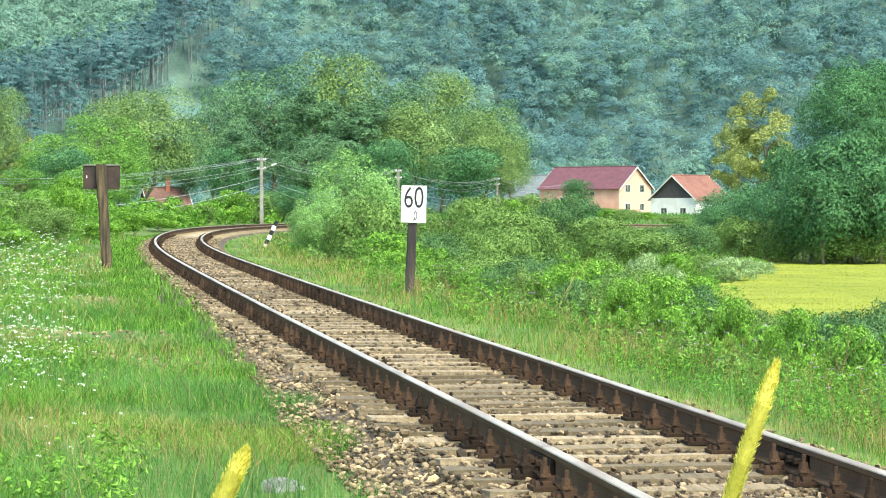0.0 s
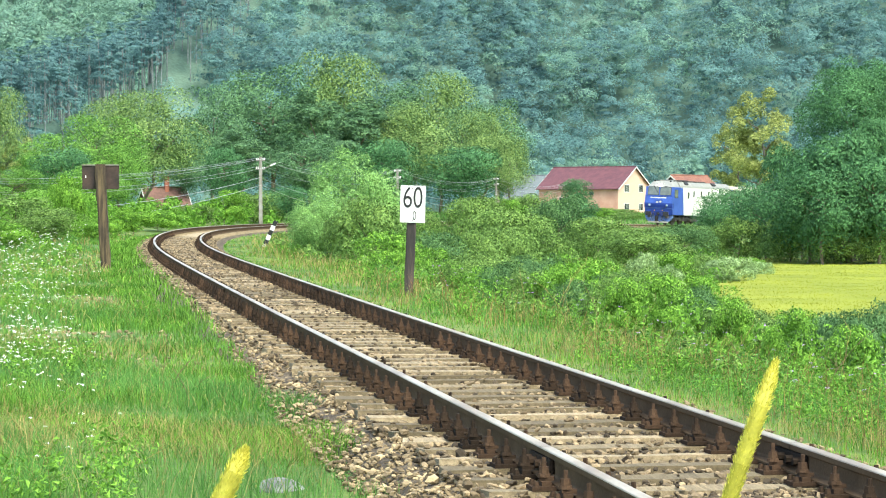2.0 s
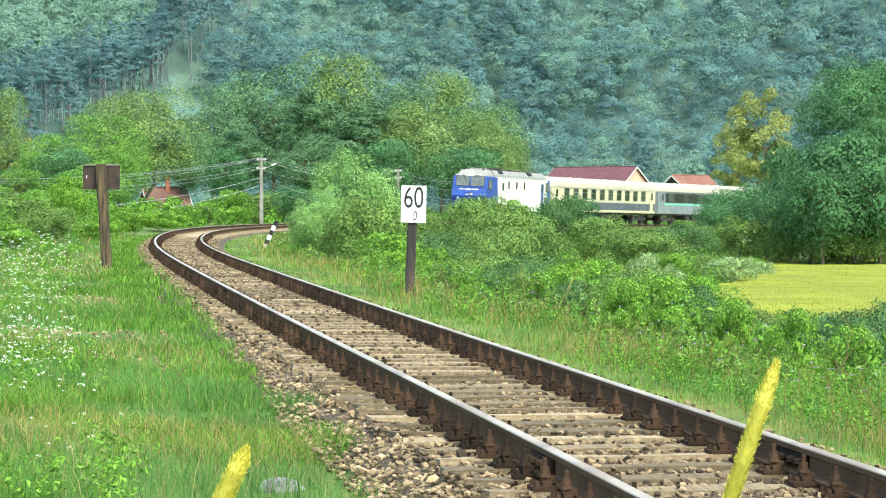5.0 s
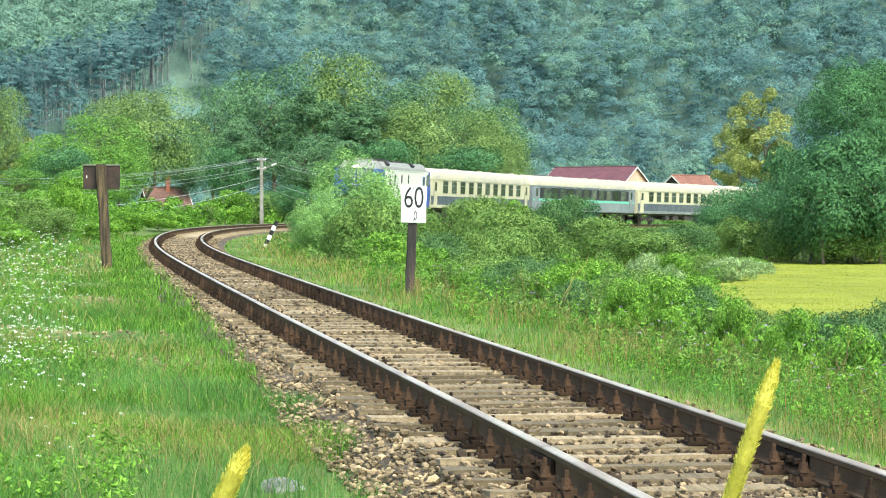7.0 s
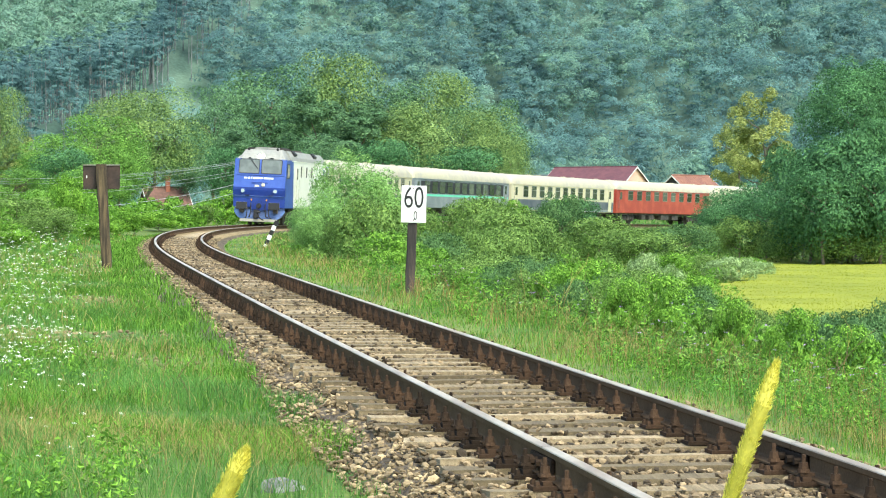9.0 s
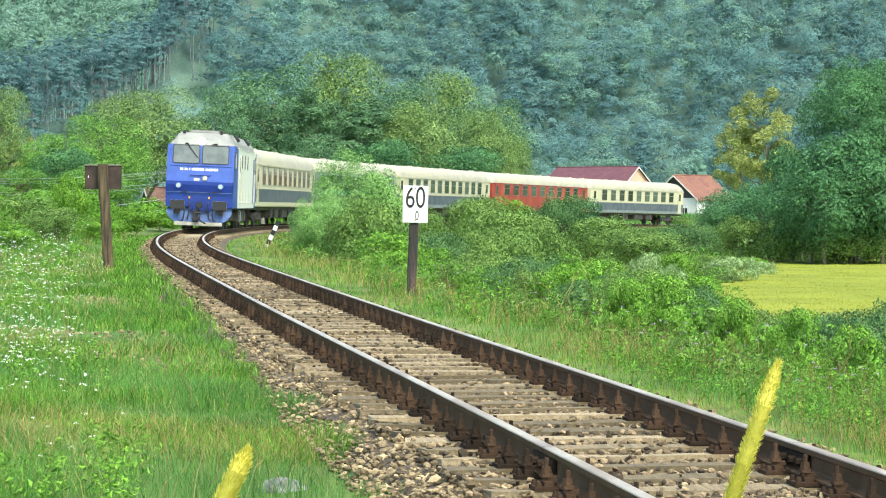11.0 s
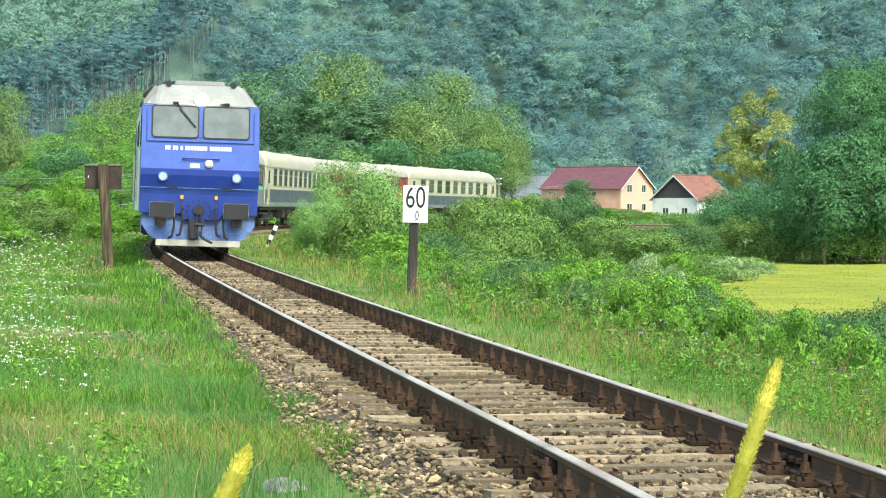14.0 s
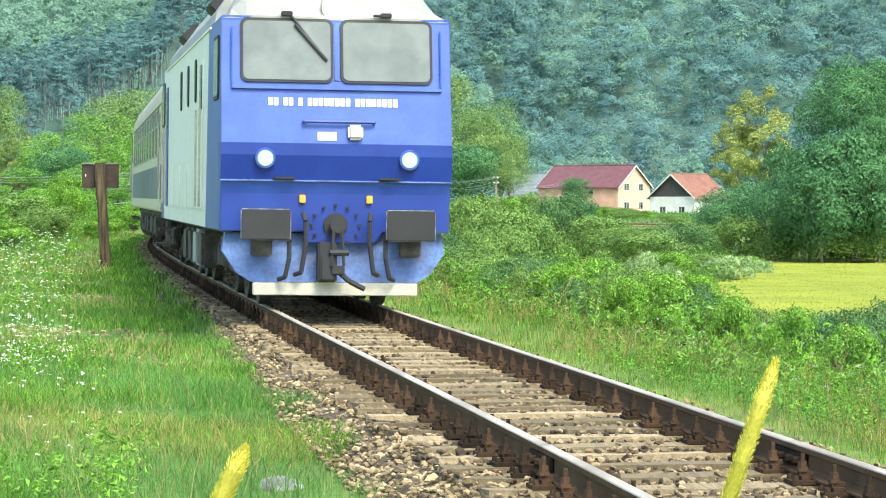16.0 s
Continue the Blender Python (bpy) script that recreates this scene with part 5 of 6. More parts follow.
# grey rock in the near grass
bm = bmesh.new()
bmesh.ops.create_icosphere(bm, subdivisions=3, radius=0.17)
for v in bm.verts:
    v.co *= 1 + 0.25 * noise.noise(v.co * 7)
    v.co.z *= 0.62
X, Y, Z = px(505, 868, 16.0)
rock = part("rock", bm, M_STONEGREY, None, smooth=False)
rock.matrix_basis = pose(X, Y, Z - 0.03, 10, 5, 30)
tagged(rock, "grey rough rock lying in the grass", "rock")

# ---- power line ----
poles = [px(-330, 300, 120), px(463, 278, 170), px(705, 299, 222), px(880, 314, 285), px(1010, 322, 350)]
for i, (X, Y, zt) in enumerate(poles):
    g = float(ground_z(np.array([X]), np.array([Y]))[0])
    t = thing("utility_pole", "weathered concrete utility pole with wires", "utility pole", Matrix.Translation((X, Y, g - 0.2)), "power line poles")
    h = zt - g + 0.2
    bm = bmesh.new()
    prism(bm, [(-0.13, -0.17), (0.13, -0.17), (0.13, 0.17), (-0.13, 0.17)], 2, 0, h)
    for v in bm.verts:
        if v.co.z > h / 2:
            v.co.x *= 0.75
            v.co.y *= 0.75
    bmesh.ops.bevel(bm, geom=list(bm.edges), offset=0.025, segments=1, affect="EDGES")
    part("pole", bm, M_CONC, t)
    for z in (h - 0.25, h - 0.85):
        bm = box(bmesh.new(), (0, 0, z), (0.6, 0.07, 0.07))
        part("crossarm", bm, M_CONC, t)
        for k in (-0.27, -0.16, 0.16, 0.27):
            bm = rod(bmesh.new(), (k, 0, z + 0.04), (k, 0, z + 0.18), 0.04, 0.025, 8)
            part("insulator", bm, M_ENAMEL, t)
    if i == 1:
        bm = rod(bmesh.new(), (0.1, 0, h - 0.9), (0.75, -0.1, h - 0.55), 0.03, seg=8)
        arm = part("lamp_arm", bm, M_CONC, t)
        bm = box(bmesh.new(), (0.85, -0.12, h - 0.52), (0.42, 0.16, 0.10), 0.03, Euler((0, radians(-25), 0)))
        part("lamp_head", bm, M_ENAMEL, arm, "white street lamp head")


def wire(a, b, sag, r=0.014, n=14):
    a, b = np.array(a), np.array(b)
    t = np.linspace(0, 1, n)
    P = a + (b - a) * t[:, None]
    P[:, 2] -= sag * 4 * t * (1 - t)
    ring = np.array([(r, 0, 0), (-r * 0.5, 0, r * 0.87), (-r * 0.5, 0, -r * 0.87)])
    V = (P[:, None] + ring[None]).reshape(-1, 3)
    F = []
    for i in range(n - 1):
        for k in range(3):
            F.append((3 * i + k, 3 * i + (k + 1) % 3, 3 * i + 3 + (k + 1) % 3, 3 * i + 3 + k))
    return link("wire", np_mesh("wire", V, np.array(F)), M_WIRE)


for p, q in zip(poles[:-1], poles[1:]):
    for k, (dx, dz) in enumerate(((-0.4, -0.1), (-0.2, -0.1), (0.2, -0.1), (0.4, -0.1), (-0.4, -0.7), (0.4, -0.7), (0.0, -1.4), (0.1, -1.9))):
        w = wire((p[0] + dx, p[1], p[2] + dz), (q[0] + dx, q[1], q[2] + dz), 0.8 + 0.15 * (k % 3) + (0.5 if k > 5 else 0), 0.010 if k < 6 else 0.018)
        tagged(w, "pale overhead wire sagging between poles", "wire", "overhead wires")

# ---- houses ----
M_PINK = mat("salmon_render", (0.62, 0.33, 0.24), 0.9, vary=0.10, scale=0.7, fine=8, bump=0.1, tint=(0.66, 0.38, 0.28))
M_PEACH = mat("peach_render", (0.70, 0.45, 0.33), 0.9, vary=0.10, scale=0.7, fine=8, bump=0.1, tint=(0.66, 0.41, 0.30))
M_TILE = mat("wine_red_sheet_roof", (0.125, 0.05, 0.06), 0.6, vary=0.15, scale=1.0, fine=8, bump=0.2, tint=(0.155, 0.06, 0.068))
M_ORANGE = mat("orange_clay_tiles", (0.27, 0.125, 0.085), 0.85, vary=0.3, scale=0.9, fine=7, bump=0.3, tint=(0.18, 0.08, 0.06))
M_OLDTILE = mat("old_brown_tiles", (0.11, 0.06, 0.045), 0.9, vary=0.3, scale=1.5, fine=9, bump=0.3, tint=(0.15, 0.08, 0.06))
M_ASB = mat("grey_sheet_roof", (0.17, 0.195, 0.20), 0.8, vary=0.2, scale=0.7, fine=6, bump=0.2, tint=(0.12, 0.14, 0.15))
M_LIME = mat("whitewash", (0.72, 0.71, 0.68), 0.9, vary=0.12, scale=0.8, fine=8, bump=0.1, tint=(0.60, 0.58, 0.54))
M_DARKWOOD = mat("dark_gable_boards", (0.055, 0.05, 0.05), 0.9, vary=0.3, bump=0.3)
M_BRICK = mat("red_brick", (0.36, 0.13, 0.08), 0.9, vary=0.25, scale=3, fine=15, bump=0.3)


def house(label, m, L, W, wall_h, roof_h, wall, gable, roofing, windows, over=0.45, gable_top=None, category="house"):
    t = thing("house", label, category, m)
    bm = box(bmesh.new(), (0, 0, wall_h / 2 - 0.3), (L, W, wall_h + 0.6))
    part("wall", bm, wall, t)
    for sx in (-1, 1):
        bm = box(bmesh.new(), (sx * (L / 2 + 0.02), 0, wall_h / 2 - 0.3), (0.06, W + 0.06, wall_h + 0.6))
        part("gable_wall", bm, gable, t)
        bm = bmesh.new()
        prism(bm, [(-W / 2 - 0.03, wall_h), (W / 2 + 0.03, wall_h), (0, wall_h + roof_h - 0.02)], 0, sx * (L / 2) - 0.05, sx * (L / 2) + 0.05)
        part("gable", bm, gable_top or gable, t)
    k = roof_h / (W / 2)
    n = int(L / 0.55)
    for sy in (-1, 1):
        bm = bmesh.new()
        o = [(0, wall_h + roof_h + 0.10), (sy * (W / 2 + over), wall_h - over * k + 0.10), (sy * (W / 2 + over), wall_h - over * k - 0.02), (0, wall_h + roof_h - 0.02)]
        prism(bm, o, 0, -L / 2 - over, L / 2 + over)
        r = part("roof", bm, roofing, t)
        for i in range(n):
            x = -L / 2 - over + (L + 2 * over) * (i + 0.5) / n
            bm = bmesh.new()
            prism(bm, [(0.0, wall_h + roof_h + 0.13), (sy * (W / 2 + over), wall_h - over * k + 0.13), (sy * (W / 2 + over), wall_h - over * k + 0.09), (0, wall_h + roof_h + 0.09)], 0, x - 0.05, x + 0.05)
            part("roof_rib", bm, roofing, r)
    for sx in (-1, 1):
        bm = bmesh.new()
        for sy in (-1, 1):
            prism(bm, [(0, wall_h + roof_h + 0.09), (sy * (W / 2 + over), wall_h - over * k + 0.09), (sy * (W / 2 + over), wall_h - over * k - 0.12), (0, wall_h + roof_h - 0.12)],
                  0, sx * (L / 2 + over), sx * (L / 2 + over) + 0.05 * sx)
        part("bargeboard", bm, M_LIME, t)
    bm = rod(bmesh.new(), (-L / 2 - over, 0, wall_h + roof_h + 0.12), (L / 2 + over, 0, wall_h + roof_h + 0.12), 0.10, seg=8)
    part("ridge", bm, roofing, t)
    for face, u, z, w, h in windows:
        # face: 'y' the long front, 'x' / 'X' the gable ends
        if face == "y":
            c, s, nrm = (u, -W / 2, z), (w, 0.10, h), (0, -1, 0)
        elif face == "x":
            c, s, nrm = (-L / 2 - 0.04, u, z), (0.10, w, h), (-1, 0, 0)
        else:
            c, s, nrm = (L / 2 + 0.04, u, z), (0.10, w, h), (1, 0, 0)
        bm = box(bmesh.new(), c, s, 0.01)
        win = part("window", bm, M_LIME, t)
        for q in (-1, 1):
            cc, ss = list(c), list(s)
            ax = 0 if face == "y" else 1
            cc[ax] += q * w * 0.235
            ss[ax] = w * 0.40
            ss[2] = h * 0.84
            bm = box(bmesh.new(), [a + b * 0.02 for a, b in zip(cc, nrm)], ss)
            part("pane", bm, M_GLASS, win)
    return t


def hz(x, y):
    return float(ground_z(np.array([x]), np.array([y]))[0])


house("salmon two-storey house with wine-red roof", pose(24.9, 408.4, -0.55, 0, 0, -38), 15.5, 9.3, 5.55, 3.3, M_PINK, M_PEACH, M_TILE,
      [("y", -2.9, 3.3, 1.7, 1.4), ("y", 2.6, 4.6, 0.9, 0.6), ("X", -2.2, 5.4, 1.5, 1.3), ("X", 1.9, 5.4, 1.2, 1.3), ("X", -2.2, 2.4, 1.5, 1.3), ("X", 1.9, 2.4, 1.2, 1.3)])
white = house("small whitewashed house with orange tiled roof and dark gable", pose(36.95, 373.4, -0.75, 0, 0, 50), 8.9, 8.0, 3.9, 3.3, M_LIME, M_LIME, M_ORANGE,
              [("x", -1.8, 1.9, 1.1, 1.2), ("x", 1.6, 1.9, 1.1, 1.2), ("y", -1.5, 2.0, 1.0, 1.1)], gable_top=M_DARKWOOD)
house("grey sheet-roofed barn behind the houses", pose(17.5, 462, 0.6, 0, 0, -22), 9.5, 7.0, 3.2, 3.9, M_DARKWOOD, M_LIME, M_ASB, [], category="barn")
X, Y, Z = px(292, 332, 235)
cot = house("low cottage with orange tiled roof among bushes", pose(X, Y, -0.9, 0, 0, 20), 3.4, 4.0, 2.7, 1.6, M_LIME, M_LIME, M_OLDTILE, [("y", 0, 1.4, 0.9, 0.9)])
bm = box(bmesh.new(), (0.2, -0.3, 4.7), (0.4, 0.4, 1.9), 0.02)
box(bm, (0.2, -0.3, 5.6), (0.5, 0.5, 0.12), 0.02)
part("chimney", bm, M_BRICK, cot, "red brick chimney")
X, Y, Z = px(-12, 332, 200)
house("low cottage with orange tiled roof among bushes", pose(X, Y, -0.6, 0, 0, -10), 5.0, 5.0, 2.4, 1.4, M_LIME, M_LIME, M_OLDTILE, [])
# dark shed under the trees
bm = box(bmesh.new(), (0, 0, 0.9), (1.7, 1.4, 1.8), 0.03)
shed = part("shed", bm, M_DARKWOOD)
X, Y, Z = px(1500, 455, 162)
shed.matrix_basis = pose(X, Y, hz(X, Y) - 0.1, 0, 0, 12)
tagged(shed, "small dark plank shed under the trees", "shed")

# ---- meadow ----
def meadow_z(x, y):
    return ground_z(x, y) + 0.20


def keep_grid(name, xs, ys, material, zf, inside, label, category):
    gx, gy = np.meshgrid(xs, ys)
    v = np.stack([gx.ravel(), gy.ravel(), zf(gx, gy).ravel()], 1)
    nx, ny = len(xs), len(ys)
    i = (np.arange(ny - 1)[:, None] * nx + np.arange(nx - 1)[None]).ravel()
    F = np.stack([i, i + 1, i + nx + 1, i + nx], 1)
    c = v[F].mean(1)
    return link(name, np_mesh(name, v, F[inside(c[:, 0], c[:, 1])], True), material, None, label, "structure", category)


def in_meadow(x, y):
    edge = 500 + 18 * np.sin(y / 6.0) + np.clip(95 - y, 0, 20) * 1.2
    return (x / y * F_PX > edge) & (y > 78 + 2 * np.sin(x)) & (y < 166)


keep_grid("meadow", np.arange(6, 60, 0.8), np.arange(74, 168, 0.8), M_FIELD, meadow_z, in_meadow, "mown yellow-green meadow below the embankment", "meadow")


# ---- grass and weeds ----
def fan(n, d0, d1, a0, a1):
    """Places in the valley's fan, evenly thick to the eye: distance d0 to d1, sideways a0 to a1 per metre."""
    y = d0 * (d1 / d0) ** RNG.random(n)
    return RNG.uniform(a0, a1, n) * y, y


def blades(name, x, y, h, w, material, label, lean=0.35, z=None, category="grass"):
    n = len(x)
    z = ground_z(x, y) if z is None else z
    base = np.stack([x, y, z - 0.02], 1)
    a = RNG.uniform(0, 6.28, n)
    side = np.stack([np.cos(a), np.sin(a) * 0.6, np.zeros(n)], 1) * (w * 0.5)[:, None]
    b = RNG.uniform(0, 6.28, n)
    bend = np.stack([np.cos(b), np.sin(b), np.zeros(n)], 1) * (h * RNG.uniform(0, lean, n) * 2)[:, None]
    up = np.array([0, 0, 1.0])
    mid = base + up * (h * 0.58)[:, None] + bend * 0.35
    tip = base + up * (h * RNG.uniform(0.85, 1.0, n))[:, None] + bend
    V = np.stack([base - side, base + side, mid + side * 0.8, mid - side * 0.8, tip + side * 0.12, tip - side * 0.12], 1).reshape(-1, 3)
    k = np.arange(n)[:, None] * 6
    F = np.concatenate([k + np.array([[0, 1, 2, 3]]), k + np.array([[3, 2, 4, 5]])], 0)
    return link(name, np_mesh(name, V, F), material, None, label, "stuff", category)


def patch(x, y, size, seed):
    return np.clip(0.5 + 0.5 * wave(x, y, size, seed) + 0.25 * wave(x, y, size * 0.37, seed + 2), 0, 1)


# left verge
x, y = fan(250000, 15, 120, -0.185, 0.06)
d, _ = beside(x, y)
edge = np.interp(y, [12, 16, 20, 30, 45], [-1.45, -1.5, -1.58, -1.38, -1.05]) - 0.25 * wave(x, y, 1.6, 3.0) - 0.2 * wave(x, y, 0.5, 1.0)
ok = (d < edge) & ~((d > -3.6) & (patch(x, y, 2.3, 5.0) < 0.40) & (RNG.random(len(x)) < 0.75))
x, y, d = x[ok], y[ok], d[ok]
tall = patch(x, y, 1.5, 1.0)
h = (0.045 + 0.15 * tall) * RNG.uniform(0.5, 1.35, len(x)) * np.clip((-d - 0.4) / 1.6, 0.5, 1.15)
w = np.maximum(0.005, y * 0.00029) * RNG.uniform(0.7, 1.4, len(x))
dry = (RNG.random(len(x)) < 0.06 + 0.22 * (patch(x, y, 1.9, 9.0) > 0.66))
soft = ~dry & (patch(x, y, 1.3, 12.0) + RNG.normal(0, 0.15, len(x)) > 0.5)
green = ~dry & ~soft
root = ground_z(x, y) + np.interp(d, [-1.75, -1.55, -1.2], [0, 0.08, 0.13])
blades("verge_grass", x[green], y[green], h[green], w[green], M_GRASS, "lush green grass beside the track", 0.6, z=root[green])
blades("soft_grass", x[soft], y[soft], h[soft] * 1.15, w[soft] * 0.8, M_TUFT, "soft bluish-green tufted grass beside the track", 0.5, z=root[soft])
blades("dry_grass", x[dry], y[dry], h[dry] * 1.35, w[dry] * 0.8, M_DRY, "dry straw-coloured grass stalks", 0.5)
n = 16000
s = along(n, 14, 130, 1.2)
o = np.where(RNG.random(n) < 0.65, -1, 1) * RNG.uniform(1.15, 2.3, n)
P = line(s, o, np.interp(np.abs(o), [1.2, 1.45, 1.7, 2.3], [-0.27, -0.30, -0.43, -0.46]))
ok = (o > 1.6) | (o < np.interp(s, [6, 14, 24, 38], [-1.9, -1.62, -1.38, -1.15]))
P = P[ok]
blades("edge_grass", P[:, 0], P[:, 1], RNG.uniform(0.08, 0.2, len(P)), np.maximum(0.006, P[:, 1] * 0.0004), M_GRASS, "short grass creeping into the ballast", z=P[:, 2])
# right verge and embankment
x, y = fan(145000, 15, 175, -0.095, 0.185)
d, _ = beside(x, y)
ok = (d > 1.85 + 0.3 * wave(x, y, 1.3, 4.0)) & (d < 30) & ~in_meadow(x, y)
x, y, d = x[ok], y[ok], d[ok]
h = (0.06 + 0.19 * patch(x, y, 1.8, 2.0)) * RNG.uniform(0.6, 1.4, len(x)) * np.clip((d - 1.5) / 1.5, 0.35, 1.5)
w = np.maximum(0.005, y * 0.00024) * RNG.uniform(0.7, 1.4, len(x))
dry = RNG.random(len(x)) < 0.22 + 0.32 * (patch(x, y, 1.7, 7.0) > 0.6) * (d < 4.5)
blades("embankment_grass", x[~dry], y[~dry], h[~dry], w[~dry], M_GRASS, "rank green grass on the embankment")
blades("dry_stalks", x[dry], y[dry], h[dry] * 1.3, w[dry] * 0.8, M_DRY, "dry brown stalks on the embankment", 0.4)
# rough grass round the houses
x, y = fan(16000, 175, 420, -0.03, 0.12)
d, _ = beside(x, y)
ok = (np.abs(d) > 2.4) & ~in_meadow(x, y)
x, y = x[ok], y[ok]
blades("village_grass", x, y, RNG.uniform(0.15, 0.6, len(x)), y * 0.00035, M_TUFT, "rough green grass round the houses")
# meadow grass
x, y = fan(15000, 76, 168, 0.105, 0.2)
ok = in_meadow(x, y)
x, y = x[ok], y[ok]
blades("meadow_grass", x, y, RNG.uniform(0.03, 0.08, len(x)), y * 0.0003, M_FIELD, "short yellow-green meadow grass", z=ground_z(x, y) + 0.2)


def clumps(name, x, y, h, w, per, leaf, material, label, up=0.5):
    """Leafy weeds: many small leaves heaped on stems."""
    n = len(x)
    base = np.stack([x, y, ground_z(x, y)], 1)
    u = RNG.normal(0, 1, (n, per, 3))
    u /= np.linalg.norm(u, axis=2)[..., None]
    r = RNG.random((n, per, 1)) ** 0.5
    k = RNG.random((n, per)) ** 0.8
    P = np.stack([u[..., 0] * r[..., 0] * (w * 0.5)[:, None] * (1.1 - 0.6 * k), u[..., 1] * r[..., 0] * (w * 0.5)[:, None] * (1.1 - 0.6 * k), k * h[:, None]], -1) + base[:, None]
    N = u + np.array([0, 0, up])
    V, F = slim(*leaves(P.reshape(-1, 3), N.reshape(-1, 3), np.repeat(leaf, per) * 1.25, 1.5, 0.5))
    return link(name, np_mesh(name, V, F), material, None, label, "stuff", "undergrowth")


x, y = fan(1500, 24, 210, -0.10, 0.20)
d, _ = beside(x, y)
ok = (d > 3.3) & (d < 60) & ~in_meadow(x, y) & ~((y < 78) & (d > 24))
x, y, d = x[ok], y[ok], d[ok]
h = RNG.uniform(0.3, 1.0, len(x)) * np.clip((d - 2.3) / 2.5, 0.35, 1.2)
low = EYE_H - 0.046 * y - ground_z(x, y)
h = np.where((x / y > 0.108) & (y < 80), np.minimum(h, np.maximum(low, 0.1)), h)
sel = RNG.random(len(x)) < 0.5
leaf = np.maximum(0.045, y * 0.0008)
clumps("undergrowth", x[sel], y[sel], h[sel], h[sel] * 1.3 + 0.3, 80, leaf[sel], M_WEED, "bright leafy weeds on the embankment")
clumps("dark_undergrowth", x[~sel], y[~sel], h[~sel], h[~sel] * 1.6 + 0.3, 90, leaf[~sel], M_BUSH, "dark green brambles on the embankment")
x, y = fan(1900, 16, 60, -0.03, 0.19)
d, _ = beside(x, y)
lush = patch(x, y, 2.4, 8.0)
ok = (d > 2.3) & (d < 8) & (lush > 0.38)
x, y, d, lush = x[ok], y[ok], d[ok], lush[ok]
h = RNG.uniform(0.12, 0.5, len(x)) * np.clip((d - 1.2) / 2, 0.4, 1.2) * (0.5 + lush)
sel = RNG.random(len(x)) < 0.65
clumps("bank_weeds", x[sel], y[sel], h[sel], h[sel] * 0.7 + 0.12, 55, np.maximum(0.022, y[sel] * 0.0008), M_WEED, "fresh green weeds along the rail")
clumps("grey_bank_weeds", x[~sel], y[~sel], h[~sel], h[~sel] * 0.9 + 0.12, 60, np.maximum(0.018, y[~sel] * 0.0006), M_TUFT, "dull green weeds along the rail")
x, y = fan(16000, 16, 70, -0.03, 0.185)
d, _ = beside(x, y)
ok = (d > 2.2) & (d < 9) & (patch(x, y, 1.4, 21.0) > 0.45)
x, y = x[ok], y[ok]
blades("tall_bank_grass", x, y, RNG.uniform(0.12, 0.42, len(x)), np.maximum(0.004, y * 0.00022), M_TUFT, "tall greyish-green grass tufts on the embankment", 0.45)
x, y = fan(9000, 16, 75, -0.03, 0.185)
d, _ = beside(x, y)
ok = (d > 2.4) & (d < 8) & (patch(x, y, 1.1, 33.0) > 0.6)
x, y = x[ok], y[ok]
blades("brown_stems", x, y, RNG.uniform(0.25, 0.7, len(x)), np.maximum(0.004, y * 0.0002), M_BROWN, "withered reddish-brown stems on the embankment", 0.35)
# weeds in the left grass
x, y = fan(700, 14, 110, -0.19, 0.0)
d, _ = beside(x, y)
ok = (d < -3.0) & (patch(x, y, 2.0, 6.0) > 0.5)
x, y = x[ok], y[ok]
clumps("verge_weeds", x, y, RNG.uniform(0.15, 0.5, len(x)), RNG.uniform(0.25, 0.5, len(x)), 70, np.maximum(0.025, y * 0.0007), M_SHRUB, "leafy weeds in the grass")
x, y = fan(420, 75, 200, -0.19, -0.06)
d, _ = beside(x, y)
ok = d < -6
x, y = x[ok], y[ok]
clumps("hedge_weeds", x, y, RNG.uniform(0.6, 1.8, len(x)), RNG.uniform(1.0, 2.4, len(x)), 80, np.maximum(0.08, y * 0.0011), M_WEED, "overgrown weeds and saplings beside the line")


# bare stony patches in the left verge
n = 2600
s = along(n, 14, 75, 1.3)
o = -RNG.uniform(1.9, 4.2, n)
P = line(s, o, 0)
ok = patch(P[:, 0], P[:, 1], 2.3, 5.0) < 0.36
P = P[ok]
P[:, 2] = ground_z(P[:, 0], P[:, 1]) + 0.01
rocks(P, RNG.uniform(0.015, 0.05, len(P)), "verge_stones", M_STONE, "tan stones strewn on the verge", category="ballast")


# white umbels and small flowers
def flowers(name, x, y, h, size, material, label, per=7):
    n = len(x)
    z = ground_z(x, y) + h
    P = np.stack([x, y, z], 1)[:, None] + RNG.normal(0, 1, (n, per, 3)) * np.array([1, 1, 0.35]) * (size * 0.6)[:, None, None]
    V, F = leaves(P.reshape(-1, 3), np.tile(np.array([[0.0, -0.5, 0.8]]), (n * per, 1)), np.repeat(size * 0.55, per), 1.1, 0.4)
    link(name, np_mesh(name, V, F), material, None, label, "stuff", "flowers")


x, y = fan(2500, 21, 115, -0.185, -0.130)
dens = np.clip((-0.141 - x / y) / 0.03, 0.03, 1) * (0.3 + 0.7 * patch(x, y, 3.0, 4.0))
ok = RNG.random(len(x)) < dens
x, y = x[ok], y[ok]
flowers("white_umbels", x, y, RNG.uniform(0.2, 0.7, len(x)), np.maximum(0.016, y * 0.00042) * RNG.uniform(0.6, 1.5, len(x)), M_FLOWER, "white umbel flowers in the tall grass")
x, y = fan(220, 16, 90, -0.18, 0.0)
d, _ = beside(x, y)
ok = d < -3
flowers("small_white_flowers", x[ok], y[ok], RNG.uniform(0.1, 0.3, ok.sum()), np.maximum(0.02, y[ok] * 0.0005), M_FLOWER, "scattered small white flowers")
x, y = fan(420, 20, 70, -0.02, 0.19)
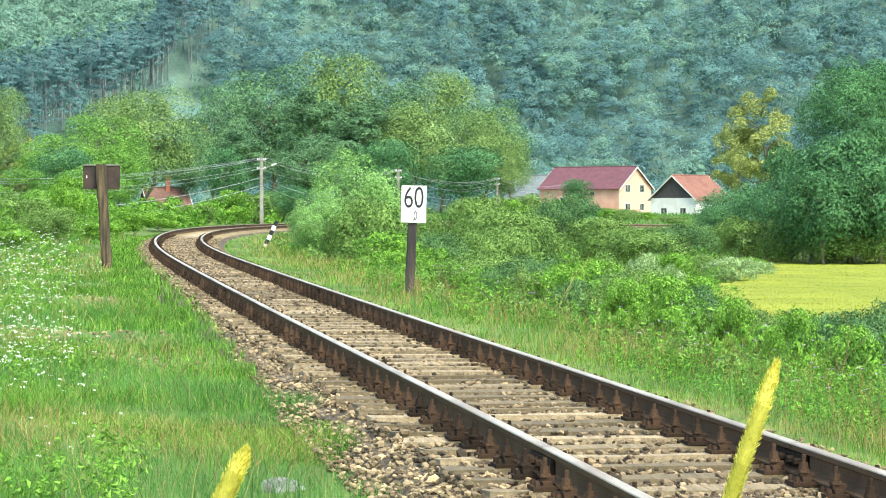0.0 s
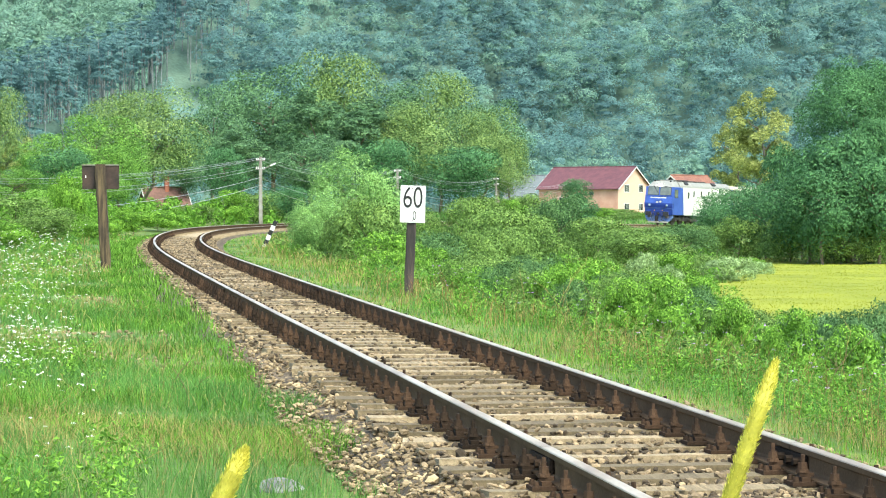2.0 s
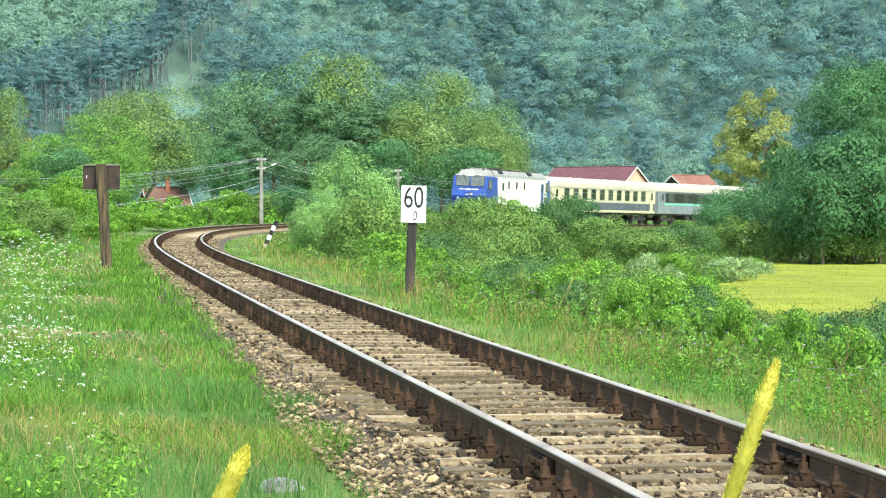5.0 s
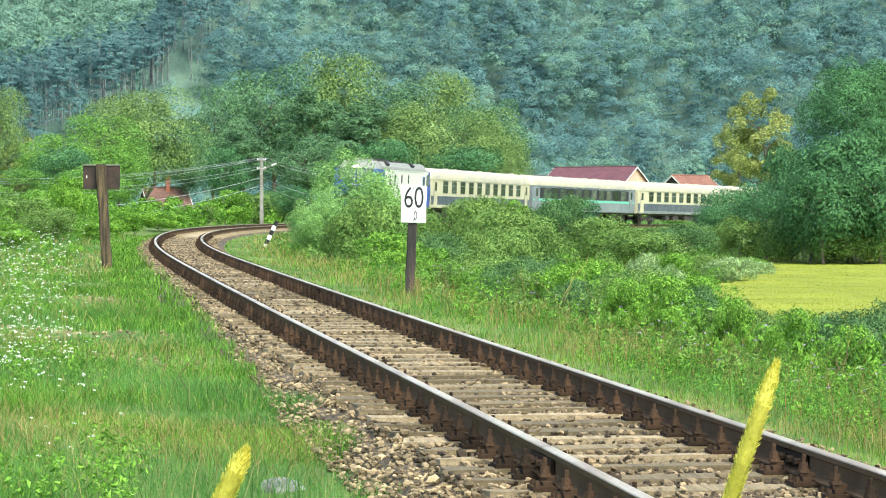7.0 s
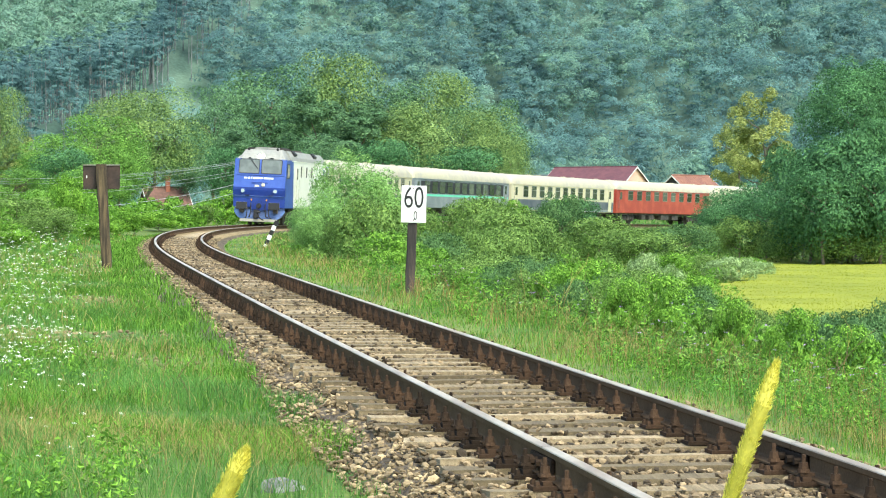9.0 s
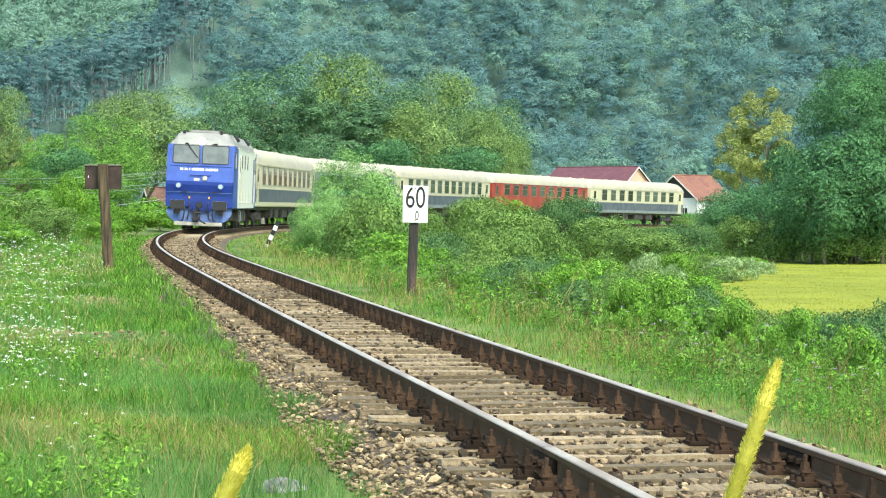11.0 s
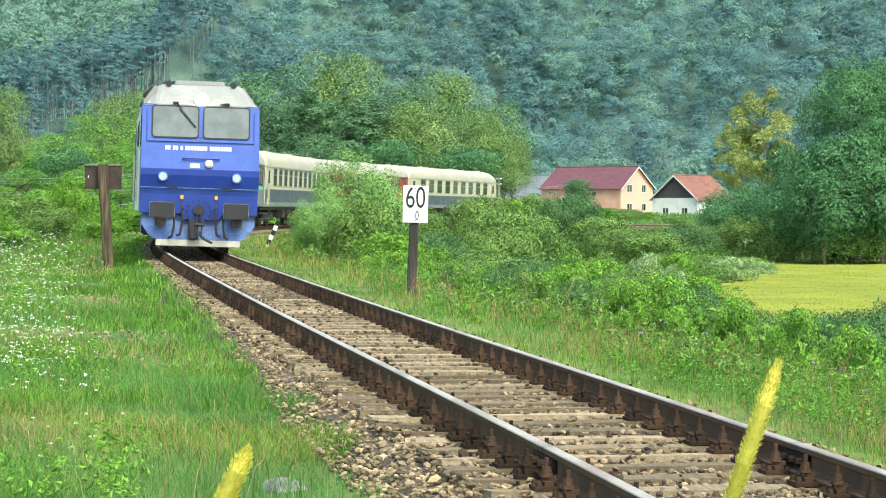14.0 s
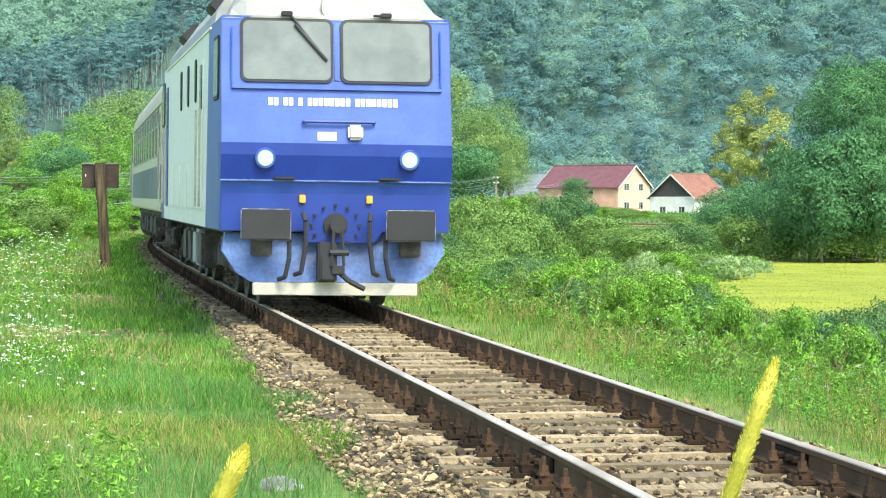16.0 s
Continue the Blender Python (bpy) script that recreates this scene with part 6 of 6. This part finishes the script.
d, _ = beside(x, y)
ok = (d > 2.6) & (d < 9)
flowers("mauve_flowers", x[ok], y[ok], RNG.uniform(0.3, 0.7, ok.sum()), np.maximum(0.02, y[ok] * 0.0006), M_PURPLE, "mauve meadow flowers on the embankment")


# single dry stalks that stand out of the grass
def dry_stalk(x, y, dist, tall, lean, seed, bare=False):
    r = random.Random(seed)
    X, Y, _ = px(x, y, dist)
    bm = bmesh.new()
    p = Vector((0, 0, -0.05))
    way = Vector((lean, r.uniform(-0.2, 0.2), 1)).normalized()
    thick = 0.0035 + dist * 0.00008
    for k in range(6):
        q = p + way * (tall / 6)
        rod(bm, p, q, thick * (1 - k * 0.12), thick * (1 - (k + 1) * 0.12), 5, False)
        if k > 1:
            side = (way + Vector((r.uniform(-0.9, 0.9), r.uniform(-0.5, 0.5), 0.1))).normalized()
            rod(bm, q, q + side * tall * r.uniform(0.08, 0.2), thick * 0.6, thick * 0.25, 4, False)
        p = q
        way = (way + Vector((lean * 0.22 + r.uniform(-0.06, 0.06), 0, -0.06))).normalized()
    st = part("dry_stalk", bm, M_TWIG if bare else M_DRY)
    st.matrix_basis = Matrix.Translation((X, Y, hz(X, Y)))
    tagged(st, "bare brown twig standing in the grass" if bare else "dry straw-coloured stalk standing in the grass", "stalk", "dry stalks")


M_TWIG = mat("brown_twig", (0.13, 0.085, 0.045), 0.9, vary=0.3, bump=0.2, tint=(0.2, 0.14, 0.08))
for i, (x, dist, tall, lean, bare) in enumerate([(978, 38, 1.15, 0.25, 0), (990, 37, 0.9, 0.1, 0), (958, 40, 1.0, 0.4, 0), (1010, 36, 0.8, -0.3, 0), (1075, 34, 0.9, -0.2, 1), (935, 42, 0.9, -0.1, 0),
                                                 (880, 46, 0.8, 0.3, 1), (1120, 32, 0.7, 0.3, 1), (1290, 27, 0.7, 0.2, 0), (1330, 26, 0.6, -0.2, 1), (1450, 24, 0.9, 0.35, 1), (1480, 24, 0.8, 0.1, 0),
                                                 (1530, 23, 0.7, -0.3, 1), (830, 50, 0.9, 0.2, 0), (800, 52, 0.8, -0.2, 0),
                                                 (60, 17.5, 0.42, -0.25, 0), (85, 17.0, 0.5, 0.12, 0), (40, 18, 0.4, 0.2, 0), (160, 17.6, 0.35, 0.5, 0), (20, 17, 0.45, -0.4, 0), (110, 18.5, 0.4, -0.15, 0),
                                                 (298, 24, 0.55, 0.35, 1), (318, 23.5, 0.4, 0.7, 1), (340, 22.8, 0.35, -0.3, 1), (285, 25, 0.45, 0.1, 1), (230, 17.3, 0.3, 0.6, 0)]):
    dry_stalk(x, 400, dist, tall, lean, i, bool(bare))


# two seed heads close before the lens
def seed_head(tip, foot, dist, thick, seed):
    t0, f0 = Vector(px(*tip, dist)), Vector(px(*foot, dist))
    r = np.random.default_rng(seed)
    axis = f0 - t0
    t = thing("grass_seed_head", "yellow-green grass seed head on a tall stem", "grass", Matrix.Translation((f0.x, f0.y, hz(f0.x, f0.y))), "near seed heads")
    t0, f0 = t0 - t.matrix_basis.translation, f0 - t.matrix_basis.translation
    bm = bmesh.new()
    rod(bm, (0, 0, -0.05), f0, 0.0022, 0.0016, 6)
    rod(bm, f0, t0, 0.0016, 0.0008, 6)
    part("stem", bm, M_GRASS, t)
    n = 5000
    k = r.random(n)
    P = np.array(t0) + k[:, None] * np.array(axis)
    u = r.normal(0, 1, (n, 3))
    u /= np.linalg.norm(u, axis=1)[:, None]
    core = bmesh.new()
    cuts = [0, 0.03, 0.1, 0.3, 0.7, 1.0]
    for a, b in zip(cuts[:-1], cuts[1:]):
        ra, rb = (thick * 0.82 * min(1, max(0.1, q * 5)) ** 0.6 for q in (a, b))
        rod(core, t0 + axis * a, t0 + axis * b, ra, rb, 12, False)
    part("ear", core, M_SPIKE, t, "", True)
    rad = thick * np.clip(k * 5, 0.12, 1) ** 0.6 * (0.75 + 0.25 * np.clip((1.2 - k) * 4, 0, 1))
    d = -np.array(axis.normalized())
    P = P + u * (rad * r.random(n) ** 0.5)[:, None]
    T = d * 0.8 + u * 0.55
    T /= np.linalg.norm(T, axis=1)[:, None]
    B = np.cross(T, r.normal(0, 1, (n, 3)))
    B /= np.linalg.norm(B, axis=1)[:, None]
    V = np.stack([P - T * 0.0010, P + B * 0.0004, P + T * 0.0034, P - B * 0.0004], 1).reshape(-1, 3)
    link("spike", np_mesh("spike", V, np.arange(4 * n).reshape(n, 4)), M_SPIKE, t)


seed_head((1376, 640), (1288, 900), 2.0, 0.0075, 1)
seed_head((436, 795), (372, 930), 2.0, 0.0085, 2)


# ---- what moves ----
SPEED, START = 15.277, 267.78


def motions():
    times = [0.5 * i for i in range(33)]
    for ob, back, b1, b2, kind in train:
        rows = []
        for t in times:
            head = START - SPEED * t + back
            p, q = Vector(line(head + b1)), Vector(line(head + b2))
            f = (p - q).normalized()
            m1, m2 = line_pose(head + b1), line_pose(head + b2)
            up = (m1.col[2].to_3d() + m2.col[2].to_3d()).normalized()
            left = up.cross(f).normalized()
            up = f.cross(left)
            m = Matrix((f, left, up)).transposed().to_4x4()
            m.translation = p + f * b1 if kind == "nose" else (p + q) / 2
            rows.append((t, m))
        walk(ob, rows)
    for w, x, r in wheels:
        step = 1 / FPS
        walk(w, [(i * step, pose(x, 0, r) @ Matrix.Rotation(SPEED * i * step / r, 4, "Y")) for i in range(int(16 * FPS) + 1)])


motions()
